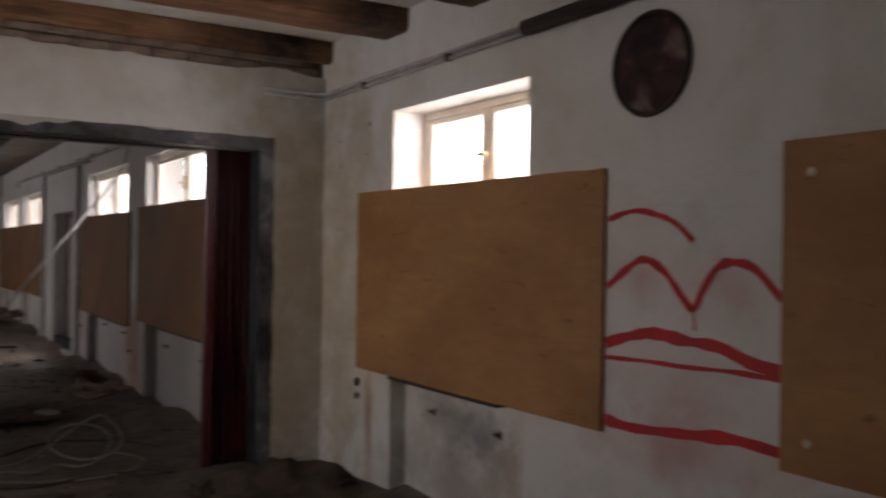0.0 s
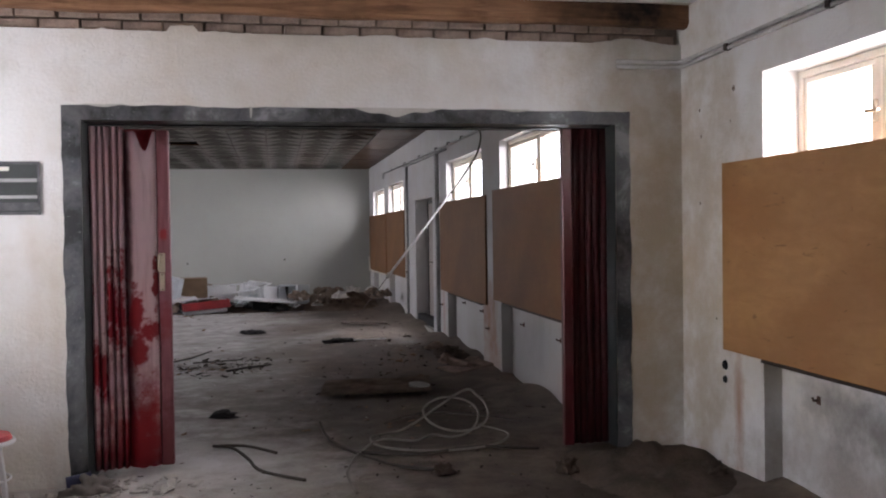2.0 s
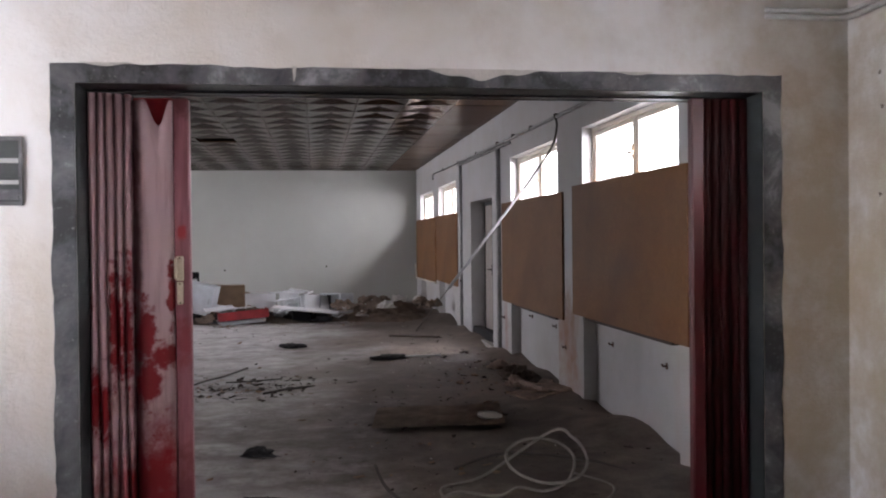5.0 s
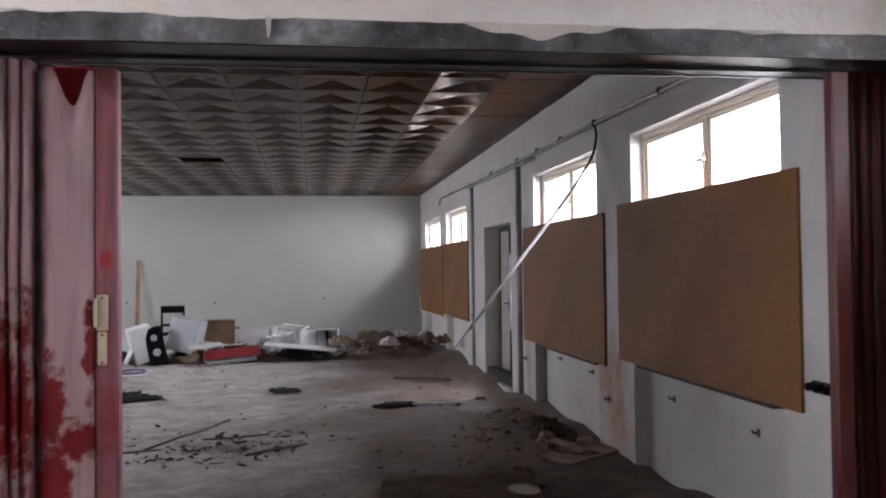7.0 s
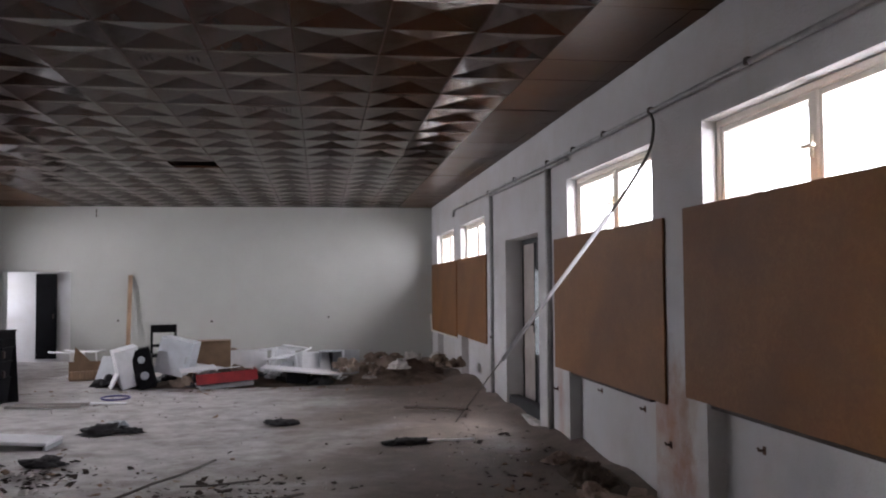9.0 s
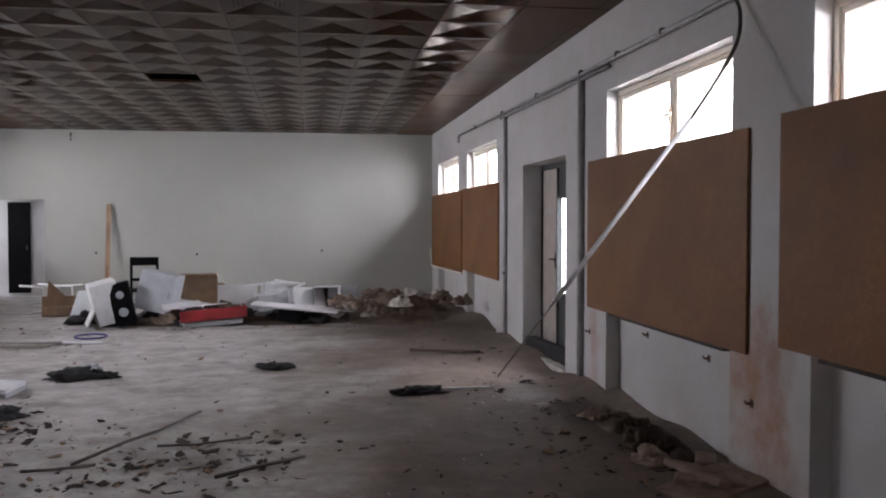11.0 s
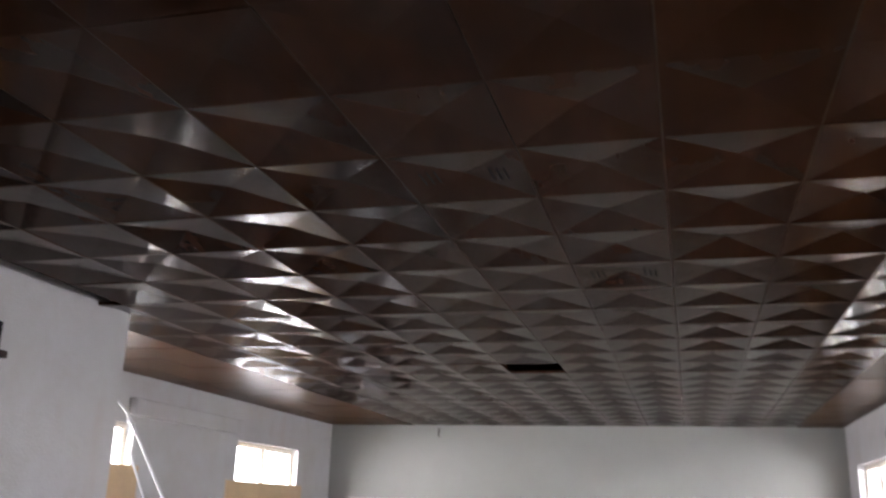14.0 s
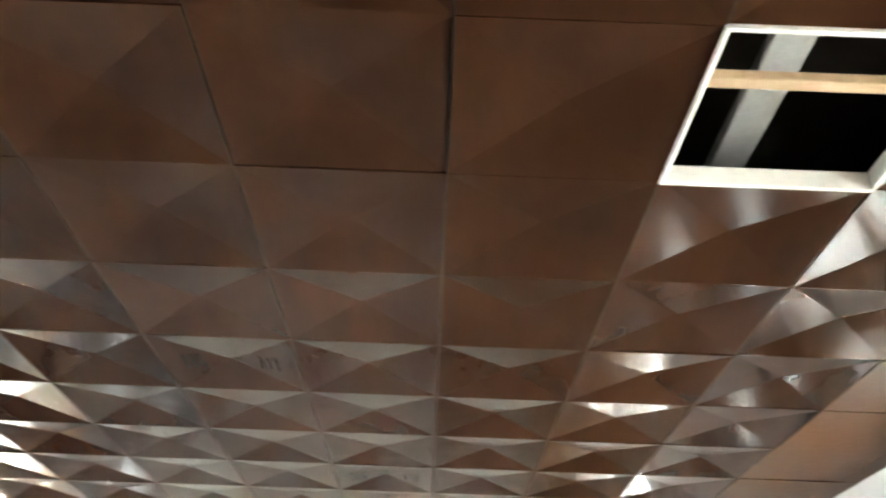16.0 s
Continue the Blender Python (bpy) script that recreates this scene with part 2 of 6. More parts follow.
def osb():
    m, n, l, b = mat("chipboard", 0.62, 0, 0.4)
    v = objcoords(n, l)
    vo = n.new("ShaderNodeTexVoronoi")
    vo.inputs["Scale"].default_value, vo.inputs["Randomness"].default_value = 13, 1
    warped = n.new("ShaderNodeVectorMath")
    warped.operation = "ADD"
    nz = n.new("ShaderNodeTexNoise")
    nz.inputs["Scale"].default_value = 9
    l.new(v, nz.inputs["Vector"])
    l.new(objcoords(n, l, (1, 0.55, 1.7)), warped.inputs[0])
    l.new(nz.outputs["Color"], warped.inputs[1])
    l.new(warped.outputs[0], vo.inputs["Vector"])
    flake = ramp(n, l, vo.outputs["Color"], (0.2, (0.165, 0.066, 0.0165)), (0.5, (0.18, 0.073, 0.019)), (0.85, (0.2, 0.085, 0.024)))
    big = noise_tex(n, l, v, 1.1, 5)
    c = mix(n, l, calc(n, l, "MULTIPLY", ramp(n, l, big, (0.35, 0.0), (0.7, 1.0)), 0.8), flake, (0.112, 0.042, 0.0115))
    knot = noise_tex(n, l, objcoords(n, l, (1, 1.2, 3.5)), 4, 4)
    c = mix(n, l, calc(n, l, "MULTIPLY", ramp(n, l, knot, (0.66, 0.0), (0.74, 1.0)), 0.5), c, (0.16, 0.08, 0.03))
    l.new(c, b.inputs["Base Color"])
    bump(n, l, b, vo.outputs["Distance"], 0.12, 0.004)
    return m


M["osb"] = osb()


def plywood():
    """Pale orange sheet with long soft grain, blotches and a few short dark streaks."""
    m, n, l, b = mat("pale_plywood", 0.6, 0, 0.4)
    v = objcoords(n, l)
    grain = noise_tex(n, l, objcoords(n, l, (1, 1.2, 4)), 3.0, 6, 0.62, 0.9)
    c = ramp(n, l, grain, (0.3, (0.35, 0.172, 0.062)), (0.7, (0.43, 0.228, 0.09)))
    big = noise_tex(n, l, objcoords(n, l, (1, 0.7, 1.3)), 1.4, 5)
    c = mix(n, l, calc(n, l, "MULTIPLY", ramp(n, l, big, (0.38, 0.0), (0.62, 1.0)), 0.7), c, (0.265, 0.115, 0.038))
    streak = noise_tex(n, l, objcoords(n, l, (1, 2.0, 6.5)), 2.8, 5, 0.6, 0.8)
    c = mix(n, l, calc(n, l, "MULTIPLY", ramp(n, l, streak, (0.63, 0.0), (0.7, 1.0)), 0.6), c, (0.14, 0.058, 0.02))
    l.new(c, b.inputs["Base Color"])
    bump(n, l, b, grain, 0.12, 0.004)
    return m


M["plywood"] = plywood()
# bleached copy for the left boards, their sunlight put into the paler colour
M["litboard"] = plain("pale_sunlit_board", (0.6, 0.43, 0.26), 0.65, 0, 0.12, 2.0, 0.08)


def red_vinyl(name, faded, rose=False):
    """Red vinyl with rubbed dusty streaks; the faded door is bleached pink but for torn red patches, the other is
    darkened to carry its shade.
    """
    m, n, l, b = mat(name, 0.42, 0, 0.5)
    v = coords(n, l)
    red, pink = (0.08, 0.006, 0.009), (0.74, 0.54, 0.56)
    streak = noise_tex(n, l, coords(n, l, (14, 14, 1.2)), 2.2, 5, 0.6)
    raw, deep = (0.3, 0.012, 0.02), (0.1, 0.012, 0.017)
    if faded:
        c = mix(n, l, calc(n, l, "MULTIPLY", ramp(n, l, streak, (0.5, 0.0), (0.75, 1.0)), 0.45), pink, (0.36, 0.17, 0.19))
        # darker red down the flank of the wide fold and red along the foot
        c = tint_spots(n, l, c, [(-0.235, 6.2, 1.3, (20, 1, 0.3), 0.8, deep, 0.85), (-0.36, 6.12, 0.0, (1.3, 1, 1.5), 0.75, (0.26, 0.03, 0.04), 0.8), (-0.14, 6.12, 0.15, (1.5, 1, 1.1), 0.85, (0.28, 0.02, 0.03), 0.9)], (0.55, 0.9), 5.0)
        # torn patches: tall on the inner folds, lower on the outer ones
        tears = [(-0.34, 6.12, 1.15, (13, 1, 1.6)), (-0.285, 6.12, 1.12, (17, 1, 1.6)), (-0.44, 6.12, 0.74, (12, 1, 2.8)), (-0.4, 6.12, 0.7, (16, 1, 2.6)), (-0.465, 6.12, 1.25, (20, 1, 4)),
                 (-0.2, 6.12, 1.06, (9, 1, 2.6)), (-0.1, 6.12, 0.97, (6, 1, 7)), (-0.18, 6.12, 0.85, (9, 1, 4)), (-0.16, 6.12, 0.2, (4, 1, 1.6)), (-0.06, 6.12, 1.3, (22, 1, 3))]
        c = tint_spots(n, l, c, [(*t, 0.95, raw, 1.0) for t in tears], (0.62, 0.75), 11.0)
        c = tint_spots(n, l, c, [(-0.14, 6.15, 2.36, (1.6, 1, 2), 0.3, (0.17, 0.01, 0.014), 1.0)], (0.6, 0.8), 9.0)
    elif rose:
        c = mix(n, l, ramp(n, l, streak, (0.35, 0.0), (0.75, 1.0)), (0.15, 0.045, 0.054), (0.26, 0.1, 0.115))
        c = tint_spots(n, l, c, [(-0.01, 6.165, 1.62, (6, 1, 4), 0.3, (0.24, 0.01, 0.017), 1.0), (0.0, 6.165, 1.02, (3, 1, 1.3), 0.3, (0.16, 0.014, 0.02), 0.8), (0.0, 6.165, 0.2, (3, 1, 1), 0.5, (0.13, 0.018, 0.024), 0.8), (0.0, 6.165, 2.33, (2, 1, 2), 0.3, (0.07, 0.008, 0.01), 0.9)], (0.6, 0.8), 9.0)
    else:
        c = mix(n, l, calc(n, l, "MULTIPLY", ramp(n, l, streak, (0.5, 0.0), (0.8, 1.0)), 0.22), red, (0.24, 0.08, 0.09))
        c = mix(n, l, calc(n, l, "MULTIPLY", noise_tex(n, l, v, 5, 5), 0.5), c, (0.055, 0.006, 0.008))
    l.new(c, b.inputs["Base Color"])
    l.new(calc(n, l, "ADD", calc(n, l, "MULTIPLY", streak, 0.25), 0.32), b.inputs["Roughness"])
    bump(n, l, b, noise_tex(n, l, v, 90, 3), 0.08, 0.003)
    return m


# right door's red, darkened to hold the deep shade it hangs in
M["vinyl"] = red_vinyl("shade_dark_red_vinyl", False)
M["vinyl_rose"] = red_vinyl("dusky_rose_vinyl", False, True)
M["greyplank"] = plain("grey_weathered_board", (0.2, 0.18, 0.165), 0.85, 0, 0.3, 3)
M["vinyl_raw"] = plain("bright_red_vinyl", (0.3, 0.014, 0.02), 0.45, 0, 0.3, 4)
M["vinyl_faded"] = red_vinyl("faded_pink_vinyl", True)


def wood(name, dark, light, along="x"):
    m, n, l, b = mat(name, 0.75, 0, 0.3)
    s = {"x": (1, 9, 9), "y": (9, 1, 9), "z": (9, 9, 1)}[along]
    g = noise_tex(n, l, objcoords(n, l, s), 2.2, 6, 0.65, 0.8)
    c = ramp(n, l, g, (0.3, dark), (0.7, light))
    blot = noise_tex(n, l, objcoords(n, l), 1.7, 5)
    c = mix(n, l, calc(n, l, "MULTIPLY", ramp(n, l, blot, (0.45, 0.0), (0.7, 1.0)), 0.5), c, tuple(x * 0.4 for x in dark))
    l.new(c, b.inputs["Base Color"])
    bump(n, l, b, g, 0.4, 0.01)
    return m


M["beam"] = wood("old_brown_beam", (0.13, 0.06, 0.03), (0.36, 0.19, 0.105), "x")
n0, l0 = M["beam"].node_tree.nodes, M["beam"].node_tree.links
b0 = n0["Principled BSDF"]
soot = [(3.3, 5.55, 3.1, (0.8, 1, 1), 0.75, (0.012, 0.01, 0.01), 1.0), (3.45, 4.68, 3.1, (0.9, 1, 1), 0.5, (0.012, 0.01, 0.01), 1.0), (3.5, 3.78, 3.1, (0.9, 1, 1), 0.4, (0.015, 0.012, 0.01), 1.0)]
l0.new(tint_spots(n0, l0, b0.inputs["Base Color"].links[0].from_socket, soot), b0.inputs["Base Color"])
M["batten"] = wood("pale_batten", (0.34, 0.22, 0.12), (0.55, 0.4, 0.24), "x")
M["darkboard"] = wood("dark_furniture_board", (0.045, 0.033, 0.028), (0.1, 0.075, 0.06), "z")
M["plank"] = wood("weathered_plank", (0.16, 0.1, 0.07), (0.34, 0.23, 0.15), "z")
def scuffed_grey():
    """Dark grey paint, mottled and rubbed through to paler coats."""
    m, n, l, b = mat("dark_grey_paint", 0.5, 0, 0.5)
    v = coords(n, l)
    mid, fine = noise_tex(n, l, v, 2.6, 8, 0.7, 0.3), noise_tex(n, l, v, 40, 4)
    c = ramp(n, l, mid, (0.4, (0.018, 0.019, 0.021)), (0.48, (0.065, 0.067, 0.074)), (0.58, (0.11, 0.112, 0.12)), (0.67, (0.28, 0.285, 0.3)))
    c = mix(n, l, calc(n, l, "MULTIPLY", ramp(n, l, fine, (0.62, 0.0), (0.72, 1.0)), 0.4), c, (0.3, 0.3, 0.3))
    l.new(c, b.inputs["Base Color"])
    bump(n, l, b, mid, 0.3, 0.01)
    return m


M["greypaint"] = scuffed_grey()
M["black"] = plain("black_plastic", (0.006, 0.006, 0.007), 0.7, 0, 0.3, 6, 0.1, 0.06)
M["track"] = plain("black_steel_track", (0.012, 0.012, 0.013), 0.32, 0.4, 0.3)
M["whitepaint"] = plain("white_gloss_paint", (0.72, 0.69, 0.62), 0.45, 0, 0.12)
M["cream"] = plain("cream_window_paint", (0.76, 0.71, 0.63), 0.5, 0, 0.1)
M["pipe"] = plain("grey_painted_pipe", (0.36, 0.36, 0.36), 0.55, 0.1, 0.3)
M["whitepipe"] = plain("dusty_white_pipe", (0.5, 0.49, 0.48), 0.55, 0, 0.25)
M["rustpipe"] = plain("dark_rusty_pipe", (0.05, 0.035, 0.03), 0.75, 0.2, 0.4)
M["rust"] = plain("rusty_iron", (0.11, 0.06, 0.042), 0.85, 0.1, 0.5, 30)
M["white"] = plain("white_laminate", (0.7, 0.71, 0.73), 0.45, 0, 0.12)
M["greylam"] = plain("grey_laminate", (0.36, 0.38, 0.4), 0.5, 0, 0.15)
M["bluegrey"] = plain("pale_blue_grey_laminate", (0.47, 0.5, 0.54), 0.45, 0, 0.15)
M["redfront"] = plain("dull_red_lacquer", (0.23, 0.012, 0.016), 0.5, 0, 0.4)
M["red"] = plain("red_lacquer", (0.36, 0.02, 0.025), 0.42, 0, 0.25)
M["graffiti"] = plain("red_spray_paint", (0.5, 0.015, 0.02), 0.6, 0, 0.25)
M["brass"] = plain("worn_brass_plate", (0.55, 0.47, 0.36), 0.4, 0.5, 0.25)
M["rubble"] = plain("brown_rubble", (0.2, 0.155, 0.125), 0.95, 0, 0.5, 5, 0.6, 0.1)
M["soil"] = plain("dark_soil", (0.1, 0.08, 0.066), 0.95, 0, 0.5, 4, 0.7, 0.1)
M["leaf"] = plain("dark_leaf_litter", (0.05, 0.041, 0.035), 0.95, 0, 0.5, 8, 0.4, 0.1)
M["chips"] = plain("pale_plaster_chips", (0.5, 0.48, 0.45), 0.9, 0, 0.3)
M["darkrag"] = plain("dark_cloth", (0.03, 0.03, 0.033), 0.9, 0, 0.4)
M["cardboard"] = plain("brown_cardboard", (0.19, 0.122, 0.075), 0.85, 0, 0.25)
M["hose"] = plain("dusty_grey_hose", (0.2, 0.185, 0.17), 0.7, 0, 0.25)
M["cable"] = plain("dirty_dark_cable", (0.06, 0.052, 0.045), 0.75, 0, 0.3)
M["purple"] = plain("blue_violet_plastic", (0.07, 0.06, 0.2), 0.5, 0, 0.2)
M["blue"] = plain("blue_plastic", (0.025, 0.03, 0.085), 0.45, 0, 0.2)
M["doorgrey"] = plain("grey_door_paint", (0.34, 0.3, 0.275), 0.7, 0, 0.18)
M["doordark"] = plain("dark_door_paint", (0.03, 0.035, 0.036), 0.55, 0, 0.3)
M["brick"] = plain("old_red_brick", (0.3, 0.225, 0.185), 0.9, 0, 0.45, 9, 0.6)
M["mortar"] = plain("crumbling_mortar", (0.19, 0.15, 0.125), 0.95, 0, 0.4, 12, 0.6)
M["ground"] = plain("gravel_ground", (0.44, 0.44, 0.43), 0.95, 0, 0.4, 0.5)
M["render"] = plain("pale_outer_render", (0.6, 0.58, 0.54), 0.9, 0, 0.15, 1.0)
M["void"] = plain("dark_roof_boards", (0.05, 0.04, 0.032), 0.9, 0, 0.4, 2.0)
M["duct"] = plain("grey_tin_duct", (0.4, 0.4, 0.38), 0.5, 0.4, 0.2)

gm, gn, gl, gb = mat("window_glass", 0.05, 0, 0.5)
gb.inputs["Transmission Weight"].default_value = 1.0
gb.inputs["IOR"].default_value = 1.02
gb.inputs["Base Color"].default_value = (0.97, 0.98, 0.97, 1)
M["glass"] = gm


# ---- mesh helpers ----
def box(bm, x0, x1, y0, y1, z0, z1, bevel=0.0):
    m = Matrix.LocRotScale(((x0 + x1) / 2, (y0 + y1) / 2, (z0 + z1) / 2), None, (abs(x1 - x0), abs(y1 - y0), abs(z1 - z0)))
    vs = bmesh.ops.create_cube(bm, size=1, matrix=m)["verts"]
    if bevel:
        es = list({e for v in vs for e in v.link_edges})
        bmesh.ops.bevel(bm, geom=es, offset=bevel, segments=1, affect="EDGES")
    return vs


def boxes(*rows, bevel=0.0):
    bm = bmesh.new()
    for r in rows:
        box(bm, *r, bevel=bevel)
    return bm


def mesh_of(name, bm, material, smooth=False):
    me = bpy.data.meshes.new(name)
    bm.normal_update()
    bm.to_mesh(me)
    bm.free()
    me.materials.append(material)
    if smooth:
        me.polygons.foreach_set("use_smooth", [True] * len(me.polygons))
    return me


def part(name, bm, material, parent=None, label="", smooth=False):
    ob = new(name, mesh_of(name, bm, material, smooth))
    if parent is not None:
        ob.parent = parent
    if label:
        ob["label"] = label
    return ob


def thing(name, label, category, m=None, group="", kind=""):
    ob = new(name)
    ob.empty_display_size = 0.1
    if m is not None:
        ob.matrix_world = m
    return tagged(ob, label, category, group, kind)


def structure(name, bm, material, label, category="", smooth=False):
    return tagged(part(name, bm, material, None, "", smooth), label, category, "", "structure")


def tube(name, pts, radius, material, parent=None, label="", cyclic=False, smooth_path=False):
    """A round bar, pipe or cable along points, as a mesh."""
    bm = bmesh.new()
    pts = [Vector(p) for p in pts]
    if smooth_path and len(pts) > 2:
        fine = []
        n = len(pts)
        for k in range(n if cyclic else n - 1):
            p0, p1 = pts[(k - 1) % n] if cyclic or k else pts[k], pts[k]
            p2, p3 = pts[(k + 1) % n], pts[(k + 2) % n] if cyclic or k < n - 2 else pts[(k + 1) % n]
            for s in range(6):
                t = s / 6
                fine.append(0.5 * (2 * p1 + (p2 - p0) * t + (2 * p0 - 5 * p1 + 4 * p2 - p3) * t * t + (3 * p1 - p0 - 3 * p2 + p3) * t ** 3))
        if not cyclic:
            fine.append(pts[-1])
        pts = fine
    sides, rings = 8, []
    n = len(pts)
    for k, p in enumerate(pts):
        a = pts[(k - 1) % n] if cyclic else pts[max(0, k - 1)]
        b = pts[(k + 1) % n] if cyclic else pts[min(n - 1, k + 1)]
        q = (b - a).to_track_quat("Z", "Y")
        rings.append([bm.verts.new(p + q @ Vector((radius * math.cos(6.2832 * s / sides), radius * math.sin(6.2832 * s / sides), 0))) for s in range(sides)])
    for k in range(n if cyclic else n - 1):
        r0, r1 = rings[k], rings[(k + 1) % n]
        for s in range(sides):
            bm.faces.new((r0[s], r0[(s + 1) % sides], r1[(s + 1) % sides], r1[s]))
    if not cyclic:
        bm.faces.new(rings[0][::-1])
        bm.faces.new(rings[-1])
    bmesh.ops.recalc_face_normals(bm, faces=bm.faces)
    return part(name, bm, material, parent, label, True)


# ---- plan ----
XW, XW1, XL, XB = 3.15, 3.64, -5.84, -3.85      # window wall, its front-room part, far left wall, side block
YP, YQ, YF, YB = 5.9, 6.38, 22.82, 13.3           # partition front and back, far wall, end of the side block
ZC, ZC1 = 3.225, 3.3                             # panelled ceiling, front-room ceiling boards
SILL, HEAD = 2.0, 2.58
WIN = [(7.09, 9.28), (10.13, 12.33), (16.68, 18.9), (19.7, 21.96)]
DOOR = (13.5, 15.23, 2.14)

# window wall of the hall: piers, niches under the windows, lintels
rows = [(XW, XW + 0.4, YQ, WIN[0][0], 0, 3.3), (XW, XW + 0.4, WIN[0][1], WIN[1][0], 0, 3.3), (XW, XW + 0.4, WIN[1][1], DOOR[0], 0, 3.3),
        (XW, XW + 0.4, DOOR[0], DOOR[1], DOOR[2], 3.3), (XW, XW + 0.4, DOOR[1], WIN[2][0], 0, 3.3),
        (XW, XW + 0.4, WIN[2][1], WIN[3][0], 0, 3.3), (XW, XW + 0.4, WIN[3][1], YF + 0.3, 0, 3.3)]
for a, b in WIN:
    rows += [(XW + 0.12, XW + 0.4, a, b, 0, 0.95), (XW, XW + 0.4, a, b, HEAD, 3.3)]
structure("wall_east", boxes(*rows), M["plaster"], "whitewashed plaster window wall with grey-blotched radiator niches", "wall")
# front-room window wall
WA, W0 = (3.38, 4.82), (0.0, 1.4)
rows = [(XW1, XW1 + 0.4, WA[1], YP + 0.4, 0, 3.4), (XW1, XW1 + 0.4, W0[1], WA[0], 0, 3.4), (XW1, XW1 + 0.4, -5, W0[0], 0, 3.4)]
for a, b in (WA, W0):
    rows += [(XW1 + 0.12, XW1 + 0.4, a, b, 0, 0.9), (XW1, XW1 + 0.4, a, b, 2.55, 3.4)]
structure("wall_east_front", boxes(*rows), M["plaster_room"], "yellowed plaster wall with red graffiti and a high window", "wall")
# partition with the wide opening
OX0, OX1, OZ = -0.47, 3.13, 2.355
structure("wall_partition", boxes((-6.3, OX0, YP, YQ, 0, 2.93), (OX1, XW1, YP, YQ, 0, 2.93), (OX0, OX1, YP, 6.22, OZ, 2.93), (OX0, OX1, 6.22, YQ, 2.46, 2.93),
                                  (-6.3, XW1, YP + 0.12, YQ, 2.93, 3.6)), M["plaster_room"], "white plaster partition with a wide opening", "wall")
structure("wall_far", boxes((-5.53 + 1.31, XW + 0.4, YF, YF + 0.3, 0, 3.3), (XL - 0.4, -5.53, YF, YF + 0.3, 0, 3.3), (-5.53, -4.22, YF, YF + 0.3, 1.91, 3.3)),
          M["plaster_far"], "pale greenish-white plaster end wall of the hall", "wall")
LW = [(14.1, 16.5), (19.16, 21.35)]
rows = [(XL - 0.4, XL, YB, LW[0][0], 0, 3.3), (XL - 0.4, XL, LW[0][1], LW[1][0], 0, 3.3), (XL - 0.4, XL, LW[1][1], YF, 0, 3.3)]
for a, b in LW:
    rows += [(XL - 0.4, XL, a, b, 0, 0.95), (XL - 0.4, XL, a, b, 2.65, 3.3)]
structure("wall_west", boxes(*rows), M["plaster"], "whitewashed wall with a boarded window", "wall")
structure("wall_block", boxes((XB - 0.2, XB, YQ, 9.6, 0, 3.3), (XB - 0.2, XB, 9.6, 10.5, 2.05, 3.3), (XB - 0.2, XB, 10.5, YB, 0, 3.3), (XL - 0.4, XB - 0.2, YB - 0.2, YB, 0, 3.3)),
          M["plaster"], "plain white plaster wall of a side room", "wall")
structure("wall_room_beyond", boxes((-6.7, -6.5, YF + 0.3, 24.2, 0, 1.35), (-6.7, -6.5, YF + 0.3, 24.2, 1.95, 3), (-3.6, -3.4, YF + 0.3, 24.2, 0, 3), (-6.7, -3.4, YF + 0.3, 24.2, 2.9, 3.1)),
          M["plaster"], "white plaster walls of a small back room", "wall")
structure("wall_side_room", boxes((-6.4, -6.2, YQ, YB - 0.2, 0, 3.3)), M["plaster"], "plain plaster wall of the side room", "wall")
# unseen closing walls of the front room, with a window added to light it
FW = (3.8, 5.5)
structure("wall_west_front", boxes((-2.3, -2.0, -5, FW[0], 0, 3.4), (-2.3, -2.0, FW[1], YP, 0, 3.4), (-2.3, -2.0, FW[0], FW[1], 0, 0.8), (-2.3, -2.0, FW[0], FW[1], 2.6, 3.4)),
          M["plaster_room"], "unseen closing wall of the front room around an added window", "wall")
structure("wall_south", boxes((-5.2, XW1 + 0.4, -5.3, -5, 0, 3.4)), M["plaster_room"], "white plaster back wall", "wall")
# floor
def floor_mesh():
    bm = bmesh.new()
    x0, x1, y0, y1, st = -6.7, 4.05, -5.2, 25.4, 0.17
    nx, ny = int((x1 - x0) / st), int((y1 - y0) / st)
    g = [[None] * (ny + 1) for _ in range(nx + 1)]
    for i in range(nx + 1):
        for j in range(ny + 1):
            x, y = x0 + i * (x1 - x0) / nx, y0 + j * (y1 - y0) / ny
            wall = XW if y > YQ else XW1
            heap = 0.13 * math.exp(-max(0, wall - x) / 0.28) * (0.4 + noise.noise((x, y * 0.9, 0)))
            rough = 0.03 * max(0, noise.noise((x * 0.8, y * 0.8, 5))) * (1 if x > 0.5 else 0.3) + 0.012 * noise.noise((x * 3, y * 3, 9))
            z = max(-0.03, heap) + rough
            if YP - 0.3 < y < YQ and OX0 < x < OX1:
                z *= 0.4
            g[i][j] = bm.verts.new((x, y, z))
    for i in range(nx):
        for j in range(ny):
            bm.faces.new((g[i][j], g[i + 1][j], g[i + 1][j + 1], g[i][j + 1]))
    return bm


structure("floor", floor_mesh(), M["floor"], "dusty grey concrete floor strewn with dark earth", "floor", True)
# panelled ceiling: square panels with a sunk pyramid, flat panels along the edges
TX, TY, CX, CY = 0.605, 0.627, 0.61, 9.1
OPEN = {(1, -1), (-3, 11)}                        # panels that are missing


